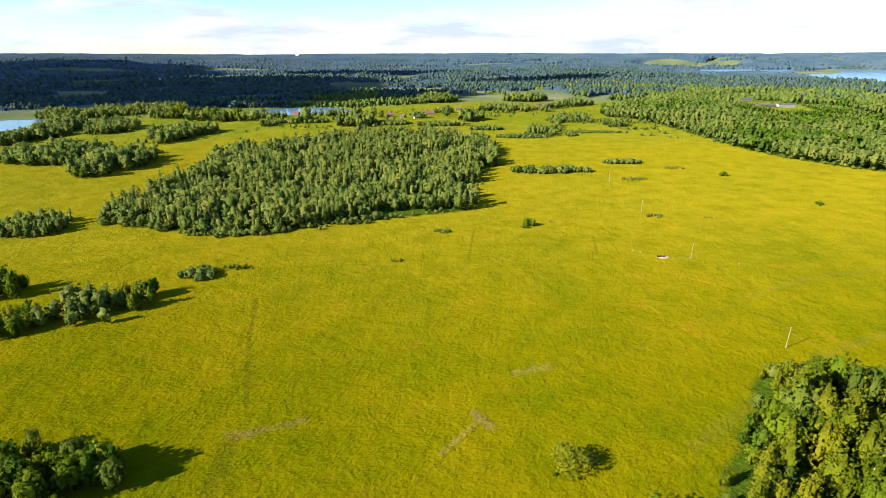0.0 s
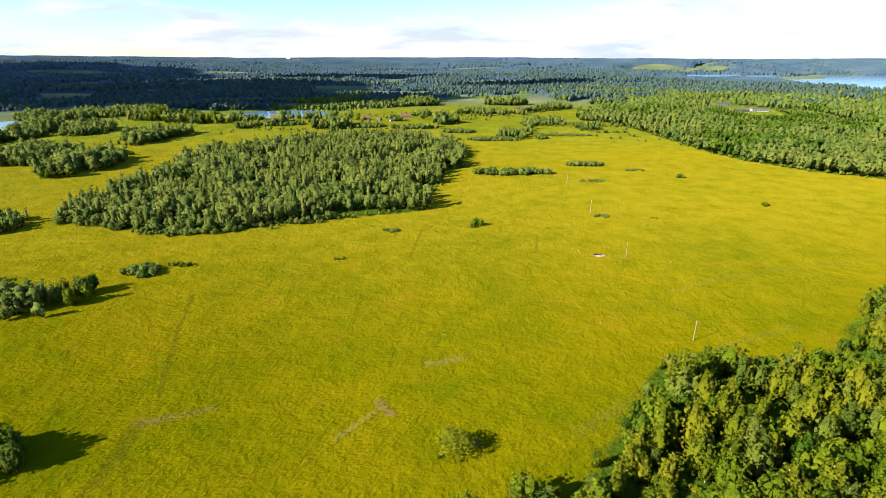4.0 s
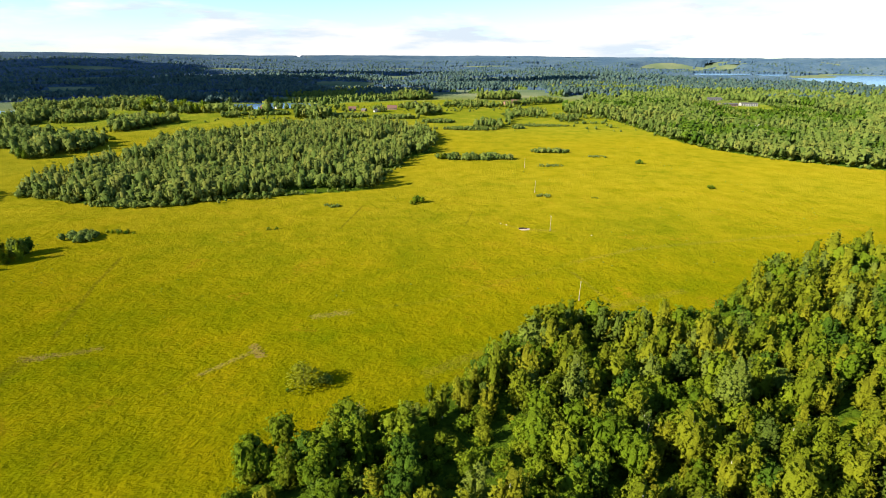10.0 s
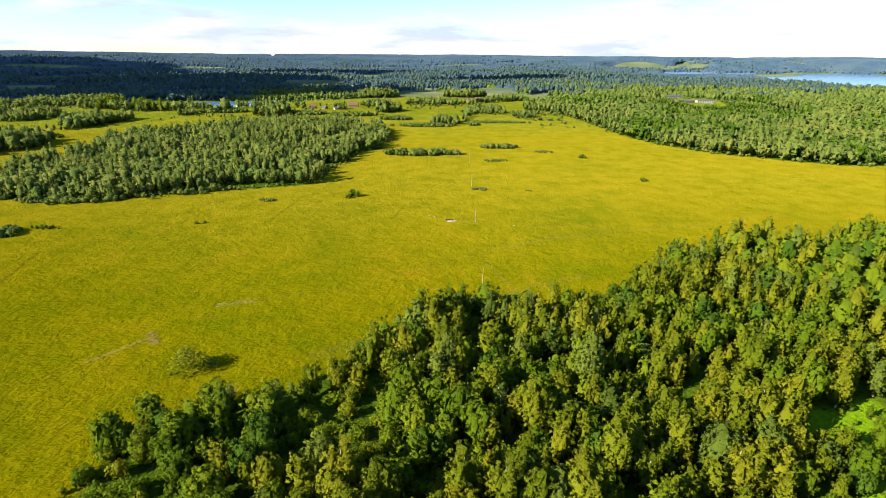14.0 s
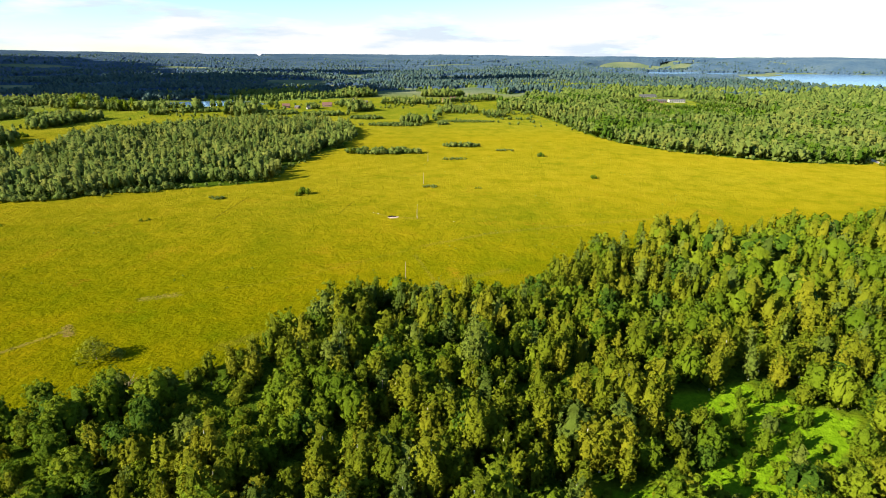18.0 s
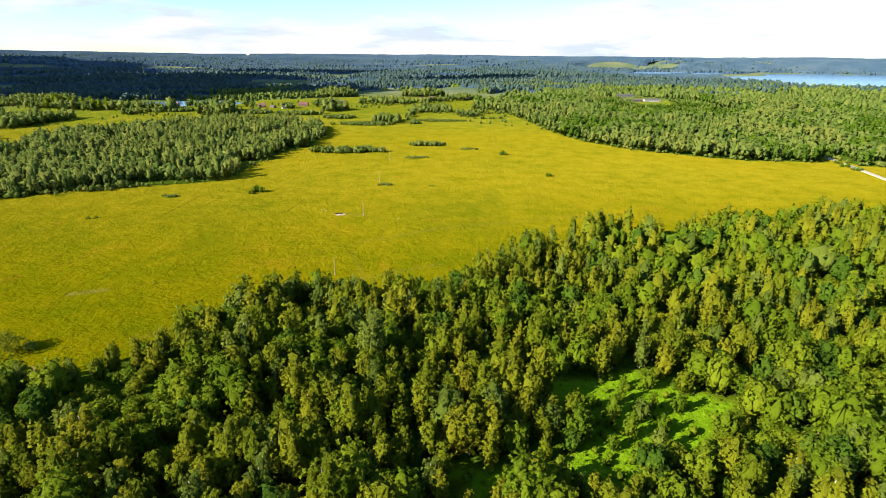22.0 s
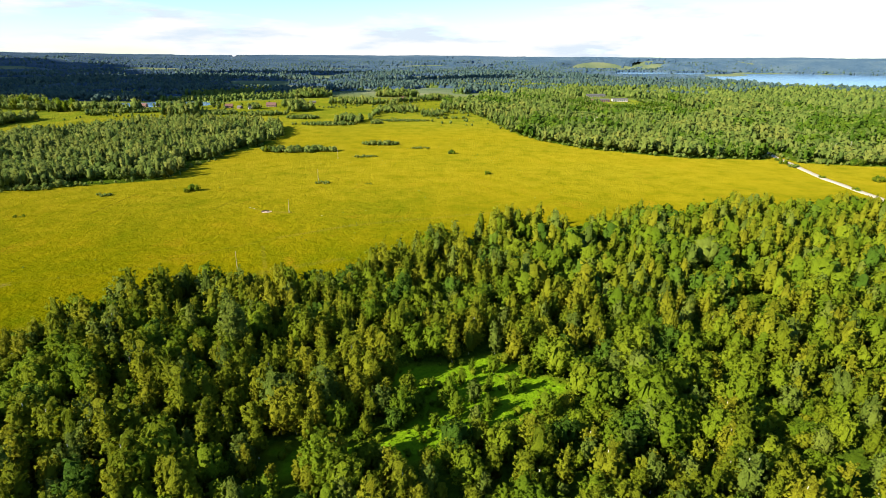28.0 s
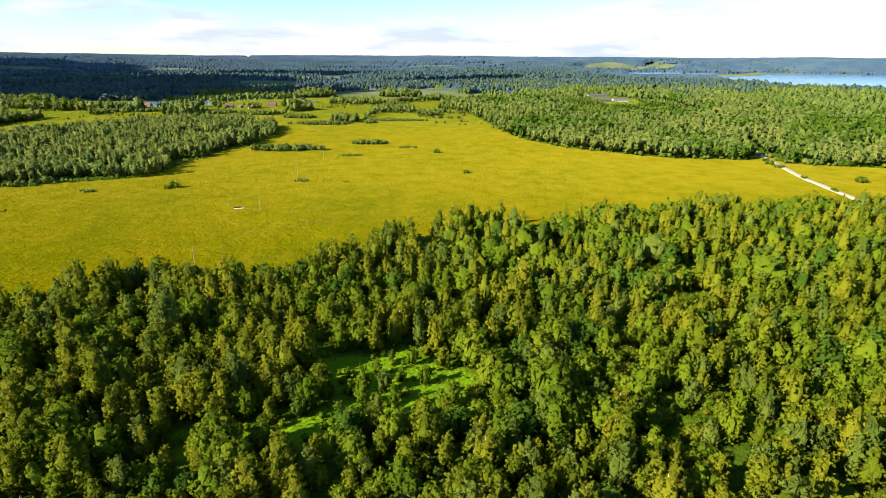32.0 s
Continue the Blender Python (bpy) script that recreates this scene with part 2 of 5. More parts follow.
def ground(x, y):
    """Height of the land."""
    x, y = np.asarray(x, float), np.asarray(y, float)
    r = np.hypot(x - HUB[0], y - HUB[1])
    a = np.arctan2(x - HUB[0], y - HUB[1])
    h = 10.0 * bump2(x, y, -40, 880, 480, 150) + 11.0 * bump2(x, y, 620, 1080, 240, 150) + 10.0 * bump2(x, y, 90, 1130, 160, 80)
    h = h - 6.0 * bump2(x, y, -300, 250, 120, 130) - 5.0 * bump2(x, y, 640, 520, 140, 200) - 2.5 * bump2(x, y, -40, 190, 90, 90)
    h = h + 1.2 * waves(x, y, 160, 1) + 0.25 * waves(x, y, 23, 2) + 15.0 * waves(x, y, 700, 3) * step(r, 1150, 2200) * (1 - 0.75 * step(x, 600, 1100))
    h = h + (76.0 - 9.0 * a + 3.5 * np.sin(a * 9 + 1.0) + 2.0 * np.sin(a * 23) + 0.8 * np.sin(a * 61)) * np.exp(-((r - 4600) / 800) ** 2)
    h = h + 26.0 * bump2(x, y, -1900, 3000, 900, 700)
    for _, poly, z in LAKES:
        cx, cy = np.mean(poly, axis=0)
        rad = max(math.hypot(px - cx, py - cy) for px, py in poly)
        w = 1 - step(np.hypot(x - cx, y - cy), rad * 0.95, rad * 1.3)
        h = h * (1 - w) + (z - 1.2) * w
        h = np.where(inside(x, y, poly), z - 2.0, h)
    return h


# woods and clearings in plan
WOOD_LEFT = [(-250, 372), (-204, 353), (-143, 335), (-114, 340), (-73, 358), (-35, 372), (20, 388), (24, 443), (36, 520), (60, 556), (62, 640), (52, 690), (-30, 750), (-110, 745), (-180, 690), (-255, 640), (-235, 480)]
WOOD_NEAR = [(24, 13), (28, 62), (36, 96), (50, 103), (66, 107), (80, 121), (90, 134), (100, 147), (108, 160), (115, 171), (125, 173), (142, 171), (160, 170), (180, 173), (200, 186), (211, 201), (224, 212), (250, 224), (287, 248), (306, 238), (330, 251), (352, 259), (388, 258), (425, 267), (475, 278), (540, 265), (570, 250), (560, 200), (420, 13)]
GLADE = [(188, 104), (200, 109), (218, 103), (233, 101), (243, 105), (255, 100), (268, 88), (264, 78), (246, 62), (238, 58), (224, 56), (212, 54), (200, 51), (188, 52), (181, 61), (192, 62), (212, 64), (222, 74), (216, 88), (207, 97), (192, 99)]
WOOD_RIGHT = [(275, 978), (321, 854), (336, 792), (346, 718), (358, 640), (376, 585), (405, 535), (455, 494), (501, 472), (585, 477), (600, 505), (612, 500), (607, 456), (642, 444), (690, 427), (1050, 300), (1700, 900), (1600, 1700), (1000, 1800), (700, 1240), (520, 1180), (470, 1100), (330, 1060)]
FARM_YARD = [(592, 972), (586, 1060), (600, 1140), (572, 1235), (566, 1310), (632, 1330), (676, 1240), (684, 1150), (676, 1050), (668, 972)]
ROAD = [(640, 596), (611, 514), (586, 434), (568, 373), (556, 299), (540, 200), (520, 100)]


def home(x, y):
    """The open land about the village, with its own hedges and groves, where the far woods stop."""
    r = np.hypot(x - HUB[0], y - HUB[1])
    edge = 1010 + 60 * np.sin(x / 90.0) + 290 * bump2(x, y, 70, 1130, 200, 900) + 190 * bump2(x, y, -260, 1100, 190, 600)
    return (y < edge) & (x < 480) & (x > -640 - 0.2 * y) | (r < 560) | (y < 640)


# open fields among the far woods: middle and half sizes
FAR_FIELDS = [(-520, 1460, 140, 75), (85, 1440, 75, 80), (295, 1060, 80, 150), (820, 2170, 130, 100), (-300, 1290, 200, 60), (290, 2470, 170, 120), (760, 2980, 130, 70),
              (-1050, 1640, 170, 70), (430, 1400, 60, 60), (1900, 3800, 200, 70), (-150, 3500, 260, 120), (1750, 3650, 260, 70), (-900, 2500, 200, 110), (300, 3700, 240, 90),
              (-1335, 1880, 80, 110), (-1010, 1490, 105, 100), (-1280, 2180, 210, 110), (-1750, 2750, 240, 140), (-1100, 3000, 260, 130)]


def far_wood(x, y):
    """Where the far woods stand."""
    r = np.hypot(x - HUB[0], y - HUB[1])
    ok = ~home(x, y) & (r > 640)
    ok &= waves(x, y / 1.0, 420, 5) + 0.55 * waves(x, y, 130, 6) < 0.24 + 0.35 * step(r, 2500, 3200)
    ok &= ~inside(x, y, FARM_YARD)
    for fx, fy, rx, ry in FAR_FIELDS:
        wob = 0.25 * waves(x, y, 60, 15)
        ok &= ((x - fx) / rx) ** 2 + ((y - fy) / ry) ** 2 > 1 + wob
    for _, poly, _z in LAKES:
        cx, cy = np.mean(poly, axis=0)
        ok &= ~inside((x - cx) / 1.03 + cx, (y - cy) / 1.03 + cy, poly)
    return ok | (inside(x, y, WOOD_RIGHT) & ~inside(x, y, FARM_YARD))


def mesh_quads(name, verts, quads, mats, which=None, tint=None, smooth=False, normals=None):
    """A mesh from arrays of corners and faces, all of three or all of four corners."""
    n = quads.shape[1]
    me = bpy.data.meshes.new(name)
    me.vertices.add(len(verts))
    me.vertices.foreach_set("co", np.asarray(verts, np.float32).ravel())
    me.loops.add(quads.size)
    me.loops.foreach_set("vertex_index", np.asarray(quads, np.int32).ravel())
    me.polygons.add(len(quads))
    me.polygons.foreach_set("loop_start", np.arange(0, quads.size, n, dtype=np.int32))
    me.polygons.foreach_set("loop_total", np.full(len(quads), n, np.int32))
    for m in mats:
        me.materials.append(m)
    if which is not None:
        me.polygons.foreach_set("material_index", np.asarray(which, np.int32))
    me.polygons.foreach_set("use_smooth", np.full(len(quads), smooth))
    me.update(calc_edges=True)
    if tint is not None:
        me.attributes.new("tint", "FLOAT", "POINT").data.foreach_set("value", np.asarray(tint, np.float32))
    if normals is not None:
        me.normals_split_custom_set_from_vertices(np.asarray(normals, np.float32))
    return me


def grid_quads(nu, nv):
    i = np.arange(nu - 1)[:, None] * nv + np.arange(nv - 1)[None, :]
    return np.stack([i, i + nv, i + nv + 1, i + 1], -1).reshape(-1, 4)


def spread(lo, hi, fine, out_lo, out_hi, grow):
    """Steps that are fine between lo and hi and widen outwards."""
    mid = list(np.arange(lo, hi + fine / 2, fine))
    d, v = fine, hi
    while v < out_hi:
        d *= grow
        v += d
        mid.append(v)
    d, v, head = fine, lo, []
    while v > out_lo:
        d *= grow
        v -= d
        head.append(v)
    return np.array(head[::-1] + mid)


# ---- the ground ----
EARTH, TROD, DRY = (0.21, 0.115, 0.065), (0.060, 0.050, 0.006), (0.25, 0.18, 0.065)
NEAR_TRACKS = [   # worn strips in the meadow: ends, half width, soft edge, strength, tone
    ((-92, 240), (-83, 202), 0.6, 0.7, 0.62, TROD), ((-83, 202), (-68, 155), 0.6, 0.8, 0.55, TROD), ((-66, 138), (-65, 100), 1.2, 2.5, 0.5, TROD),
    ((-1, 131), (11, 146), 0.5, 1.0, 0.45, DRY), ((-8, 119), (11, 144), 0.2, 0.5, 0.5, TROD), ((10, 150), (15, 143), 1.0, 1.2, 0.6, EARTH), ((-68, 140), (-62, 141), 1.2, 1.6, 0.35, EARTH), ((-62, 141), (-46, 148), 0.6, 1.6, 0.35, EARTH),
    ((27, 174), (39, 177), 1.0, 2.0, 0.4, DRY), ((31, 177), (77, 188), 0.5, 1.5, 0.03, DRY), ((77, 188), (146, 237), 0.5, 1.5, 0.04, DRY)]
FAR_TRACKS = [((146, 237), (185, 256), 0.9, 1.6, 0.13, DRY), ((185, 256), (300, 285), 0.9, 1.8, 0.1, DRY),
    ((141, 222), (150, 190), 0.5, 0.8, 0.12, DRY), ((185, 200), (150, 185), 1.0, 2.0, 0.1, DRY), ((150, 185), (75, 132), 1.0, 2.5, 0.1, EARTH),
    ((20, 341), (14, 289), 0.4, 0.6, 0.7, TROD), ((126, 291), (141, 288), 0.8, 2.5, 0.15, DRY), ((113, 302), (124, 292), 0.4, 1.0, 0.15, DRY), ((96, 330), (90, 297), 0.35, 0.6, 0.5, TROD)]
xs, ys = spread(-300, 600, 4.4, -5200, 5200, 1.07), spread(40, 560, 4.2, -700, 5200, 1.06)
GX, GY = [a.ravel() for a in np.meshgrid(xs, ys, indexing="ij")]
me = mesh_quads("ground", np.stack([GX, GY, ground(GX, GY)], 1), grid_quads(len(xs), len(ys)), [], smooth=True)


def soft_mask(poly, wobble=3.0):
    wx, wy = GX + wobble * waves(GX, GY, 14, 8), GY + wobble * waves(GX, GY, 14, 9)
    return inside(wx, wy, poly).astype(np.float32)


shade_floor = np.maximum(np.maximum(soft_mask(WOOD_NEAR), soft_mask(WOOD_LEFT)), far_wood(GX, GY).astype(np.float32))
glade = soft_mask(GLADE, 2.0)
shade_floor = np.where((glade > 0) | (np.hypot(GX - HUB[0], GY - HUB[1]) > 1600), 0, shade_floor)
yard = soft_mask(FARM_YARD, 6.0)
# mid meadow paled by distance, haze put into the grass colour
paled = step(GY, 150, 420) * (1 - step(GY, 700, 900)) * (0.92 + 0.08 * step(GX, 250, 500))
lush = np.clip(0.9 * yard + 0.62 * step(GY, 600, 820) + glade + 0.25 * step(-GX, 200, 420), 0, 1)
for nm, val in (("wood_floor", shade_floor), ("lush", lush), ("glade", glade), ("paled", paled), ("far_haze", step(np.hypot(GX - HUB[0], GY - HUB[1]), 1150, 1500))):
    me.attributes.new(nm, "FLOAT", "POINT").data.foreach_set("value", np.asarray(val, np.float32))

k = Mat("meadow", 0.95, 0.0)
k.b.inputs["Diffuse Roughness"].default_value = 0.3
broad = k.noise(0.012, 4, 0.6)
patch = k.noise(0.06, 5, 0.62)
tuft = k.noise(0.9, 5, 0.7)
streak = k.noise(0.5, 4, 0.6, stretch=(0.25, 1, 1), turn=0.80)
grass = k.ramp(k.math("ADD", k.math("MULTIPLY", broad, 0.6), k.math("MULTIPLY", patch, 0.4)),
               [(0.34, (0.082, 0.104, 0.0012)), (0.45, (0.122, 0.120, 0.0012)), (0.55, (0.160, 0.138, 0.0015)), (0.68, (0.206, 0.146, 0.003))])
grass = k.mix(k.span(tuft, 0.42, 0.72, 0.0, 0.30), grass, (0.088, 0.094, 0.001))
grass = k.mix(k.span(streak, 0.50, 0.72, 0.0, 0.09), grass, (0.275, 0.240, 0.002))
rusty = k.math("MULTIPLY", k.span(k.noise(0.035, 3, 0.5, distort=0.6), 0.60, 0.70), k.span(k.noise(0.5, 4, 0.7), 0.42, 0.62))
grass = k.mix(k.math("MULTIPLY", rusty, 0.5), grass, (0.2753, 0.1376, 0.009574))
green = k.ramp(k.math("ADD", k.math("MULTIPLY", patch, 0.5), k.math("MULTIPLY", k.noise(0.02, 4, 0.7), 0.5)), [(0.36, (0.088, 0.128, 0.010)), (0.5, (0.142, 0.166, 0.013)), (0.60, (0.195, 0.196, 0.018)), (0.70, (0.250, 0.226, 0.026))])
green = k.mix(k.span(tuft, 0.4, 0.7, 0, 0.4), green, (0.08225, 0.1292, 0.009401))
bright = k.ramp(k.noise(0.8, 5, 0.7), [(0.3, (0.078, 0.150, 0.004)), (0.6, (0.132, 0.225, 0.006)), (0.8, (0.180, 0.262, 0.008))])
grass = k.mix(k.math("MULTIPLY", k.attr("paled"), k.span(patch, 0.3, 0.7, 0.28, 0.82)), grass, (0.262, 0.212, 0.011))
col = k.mix(k.attr("lush"), grass, green)
col = k.mix(k.attr("glade"), col, bright)
# haze put into the ground colour: greyer and bluer with distance
col = k.mix(k.attr("far_haze"), col, k.ramp(k.noise(0.004, 4, 0.6), [(0.35, (0.080, 0.112, 0.060)), (0.55, (0.130, 0.150, 0.080)), (0.7, (0.190, 0.190, 0.105))]))


def along(a, c, half, soft):
    """1 on the strip between two plan points, fading over soft metres."""
    ax, ay, dx, dy = a[0], a[1], c[0] - a[0], c[1] - a[1]
    sep = k.t.nodes.new("ShaderNodeSeparateXYZ")
    k.link(k.pos, sep.inputs[0])
    px, py = k.math("SUBTRACT", sep.outputs[0], ax), k.math("SUBTRACT", sep.outputs[1], ay)
    l2 = dx * dx + dy * dy
    u = k.math("ADD", k.math("MULTIPLY", px, dx / l2), k.math("MULTIPLY", py, dy / l2), True)
    ex, ey = k.math("SUBTRACT", px, k.math("MULTIPLY", u, dx)), k.math("SUBTRACT", py, k.math("MULTIPLY", u, dy))
    d = k.math("SQRT", k.math("ADD", k.math("MULTIPLY", ex, ex), k.math("MULTIPLY", ey, ey)))
    return k.span(k.math("ADD", d, k.span(patchy, 0.3, 0.7, -soft, soft)), half, half + soft, 1.0, 0.0)


patchy = k.noise(0.6, 4, 0.7)
rough = k.span(k.noise(1.1, 5, 0.75), 0.38, 0.58)
for a, c, half, soft, amount, tone in NEAR_TRACKS + FAR_TRACKS:
    col = k.mix(k.math("MULTIPLY", k.math("MULTIPLY", along(a, c, half, soft), rough), amount), col, tone)
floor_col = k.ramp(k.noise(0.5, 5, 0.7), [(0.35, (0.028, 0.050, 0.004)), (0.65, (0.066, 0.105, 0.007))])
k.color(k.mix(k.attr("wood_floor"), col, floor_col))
k.bump(k.math("ADD", k.noise(0.95, 4, 0.62, stretch=(0.7, 1, 1), turn=0.60), k.math("MULTIPLY", k.noise(0.20, 3, 0.5), 1.4)), 1.0, 0.80)
MEADOW_MAT = k.m
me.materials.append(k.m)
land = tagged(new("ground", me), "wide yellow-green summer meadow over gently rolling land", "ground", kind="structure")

# ---- water ----
k = Mat("lake_water", 0.18, 0.35)
k.color((0.09, 0.17, 0.28)).bump(k.noise(0.4, 3), 0.08, 0.1)
WATER = k.m
for name, poly, z in LAKES:
    pts = []
    for (x0, y0), (x1, y1) in zip(poly, poly[1:] + poly[:1]):
        n = max(2, int(math.hypot(x1 - x0, y1 - y0) / 30))
        for i in range(n):
            u = i / n
            pts.append((x0 + (x1 - x0) * u, y0 + (y1 - y0) * u))
    cx, cy = np.mean(poly, axis=0)
    bm = bmesh.new()
    ring = [bm.verts.new((cx + (x - cx) * (1.03 + 0.03 * math.sin(i * 1.7) + 0.02 * math.sin(i * 0.6)), cy + (y - cy) * (1.03 + 0.03 * math.sin(i * 1.7)), z)) for i, (x, y) in enumerate(pts)]
    bm.faces.new(ring)
    bmesh.ops.triangulate(bm, faces=bm.faces[:])
    bmesh.ops.recalc_face_normals(bm, faces=bm.faces[:])
    if bm.faces[:][0].normal.z < 0:
        bmesh.ops.reverse_faces(bm, faces=bm.faces[:])
    wm = bpy.data.meshes.new("lake")
    bm.to_mesh(wm)
    bm.free()
    wm.materials.append(WATER)
    tagged(new("water", wm), "pale blue lake reflecting the bright evening sky", "lake", kind="structure")

# ---- trees ----


def leaf_cards(rng, lobes, n, size, loose=0.62, facet=0.72):
    """Bent leaf sprays scattered over the outsides of round lobes (x, y, z, radius across, radius up)."""
    lobes = np.asarray(lobes, float)
    weight = lobes[:, 3] * lobes[:, 4]
    pick = rng.choice(len(lobes), n, p=weight / weight.sum())
    d = rng.normal(size=(n, 3))
    d[:, 2] += 0.35
    d /= np.linalg.norm(d, axis=1, keepdims=True)
    L = lobes[pick]
    rad = rng.uniform(0.74, 1.12, n)[:, None]
    c = L[:, :3] + d * np.stack([L[:, 3], L[:, 3], L[:, 4]], 1) * rad
    nrm = d + rng.normal(size=(n, 3)) * loose
    nrm /= np.linalg.norm(nrm, axis=1, keepdims=True)
    t = np.cross(nrm, rng.normal(size=(n, 3)))
    t /= np.linalg.norm(t, axis=1, keepdims=True)
    b = np.cross(nrm, t)
    s = size * rng.uniform(0.6, 1.4, n)[:, None]
    e = s * rng.uniform(0.32, 0.62, n)[:, None]
    v = np.stack([c - t * s - b * e, c + t * s - b * e * 0.6, c + b * e * 1.4], 1)
    soft = d * (1 - facet) + nrm * facet
    soft /= np.linalg.norm(soft, axis=1, keepdims=True)
    return v.reshape(-1, 3), np.arange(3 * n).reshape(-1, 3), np.repeat(soft, 3, axis=0)


def halves(q):
    """Each four-cornered face as two triangles."""
    return np.concatenate([q[:, [0, 1, 2]], q[:, [0, 2, 3]]])


def core(lobes, shrink=0.62, taper=0.85):
    """One low inner hull that keeps the crown from being seen through."""
    L = np.asarray(lobes, float)
    z0, z1 = (L[:, 2] - L[:, 4]).min(), (L[:, 2] + L[:, 4]).max()
    r = (np.hypot(L[:, 0], L[:, 1]) + L[:, 3]).max() * shrink
    zc, h = (z0 + z1) / 2, (z1 - z0) / 2 * 0.9
    vs, fs = [], []
    for n, (zz, rr) in enumerate([(-0.9, 0.4), (-0.35, 0.9), (0.25, taper), (0.92, taper * 0.2)]):
        for j in range(6):
            a = j * math.tau / 6 + n * 0.5
            vs.append((math.cos(a) * r * rr, math.sin(a) * r * rr, zc + zz * h))
    for n in range(3):
        for j in range(6):
            q = n * 6
            fs.append((q + j, q + (j + 1) % 6, q + 6 + (j + 1) % 6, q + 6 + j))
    fs += [(18, 19, 20, 23), (20, 21, 22, 23)]
    return np.array(vs), halves(np.array(fs))


def crown_shape(rng, kind, h):
    """Lobes of a crown for a tree h metres high."""
    lobes = []
    if kind == "slender":
        w = h * rng.uniform(0.185, 0.235)
        n = 7
        for i in range(n):
            u = i / (n - 1)
            r = w * (0.62 + 0.5 * math.sin(math.pi * min(1, u * 0.9 + 0.18))) * (1 - 0.55 * u ** 2)
            a = rng.uniform(0, math.tau)
            o = w * 0.42 * (1 - 0.6 * u)
            lobes.append((math.cos(a) * o, math.sin(a) * o, h * (0.22 + 0.70 * u), r, r * 1.35))
    elif kind == "round":
        w = h * rng.uniform(0.28, 0.35)
        lobes.append((0, 0, h * 0.58, w * 0.85, h * 0.30))
        n = 7
        for i in range(n):
            a = i * 2.4 + rng.uniform(-0.4, 0.4)
            u = (i + 0.5) / n
            o = w * 0.75 * math.sin(math.pi * (0.25 + 0.62 * u))
            r = w * rng.uniform(0.42, 0.58)
            lobes.append((math.cos(a) * o, math.sin(a) * o, h * (0.30 + 0.58 * u), r, r * 1.05))
    elif kind == "bush":
        w = h * rng.uniform(0.42, 0.6)
        for i in range(5):
            a = i * math.tau / 5 + rng.uniform(-0.5, 0.5)
            o = w * rng.uniform(0.3, 0.8)
            r = w * rng.uniform(0.4, 0.62)
            lobes.append((math.cos(a) * o, math.sin(a) * o, h * rng.uniform(0.3, 0.6), r, h * 0.38))
        lobes.append((0, 0, h * 0.6, w * 0.6, h * 0.4))
    else:                                     # spruce
        w = h * rng.uniform(0.17, 0.2)
        for i in range(6):
            u = i / 5
            lobes.append((0, 0, h * (0.14 + 0.78 * u), w * (1.05 - 0.88 * u), h * 0.085))
    return lobes


def tube(p0, p1, r0, r1, sides=6):
    p0, p1 = Vector(p0), Vector(p1)
    q = (p1 - p0).to_track_quat("Z", "Y")
    vs = []
    for p, r in ((p0, r0), (p1, r1)):
        for j in range(sides):
            a = j * math.tau / sides
            vs.append(p + q @ Vector((math.cos(a) * r, math.sin(a) * r, 0)))
    fs = [(j, (j + 1) % sides, sides + (j + 1) % sides, sides + j) for j in range(sides)]
    return np.array([tuple(v) for v in vs]), halves(np.array(fs))


def gather(parts):
    vs, fs, n = [], [], 0
    for v, f in parts:
        vs.append(v), fs.append(f + n)
        n += len(v)
    return np.concatenate(vs), np.concatenate(fs)


def trunk_shape(rng, lobes, h, wide):
    bits = [tube((0, 0, -0.6), (0, 0, h * 0.4), wide, wide * 0.7), tube((0, 0, h * 0.4), (0, 0, h * 0.88), wide * 0.7, wide * 0.2)]
    for x, y, z, r, _ in lobes[1:6]:
        bits.append(tube((0, 0, z * 0.75), (x * 1.1, y * 1.1, z), wide * 0.35, wide * 0.12, 4))
    return gather(bits)


def tree_kind(kind, h, cards, size, seed, hull=True, body=0.5):
    rng = np.random.default_rng(seed)
    lobes = crown_shape(rng, kind, h)
    cv, cf, cn = leaf_cards(rng, lobes, cards, size)
    if hull:
        hv, hf = core(lobes, body, 0.58 if kind in ("slender", "spruce") else 0.85)
        out = hv - (0, 0, hv[:, 2].mean())
        cv, cf = gather([(cv, cf), (hv, hf)])
        cn = np.concatenate([cn, out / np.linalg.norm(out, axis=1, keepdims=True)])
    tv, tf = trunk_shape(rng, lobes, h, h * 0.014)
    return dict(crown=(cv, cf), trunk=(tv, tf), normals=cn, h=h)


def scatter(poly, gap, seed, jitter=0.42, ragged=0.0):
    """Uneven planting inside a polygon."""
    rng = np.random.default_rng(seed)
    p = np.array(poly)
    gx, gy = np.meshgrid(np.arange(p[:, 0].min(), p[:, 0].max(), gap), np.arange(p[:, 1].min(), p[:, 1].max(), gap * 0.87))
    gx = gx + (np.arange(gx.shape[0]) % 2)[:, None] * gap / 2
    x = (gx + rng.uniform(-jitter, jitter, gx.shape) * gap).ravel()
    y = (gy + rng.uniform(-jitter, jitter, gy.shape) * gap).ravel()
    m = inside(x + ragged * waves(x, y, 16, 31, 2), y + ragged * waves(x, y, 16, 32, 2), poly)
    return x[m], y[m]


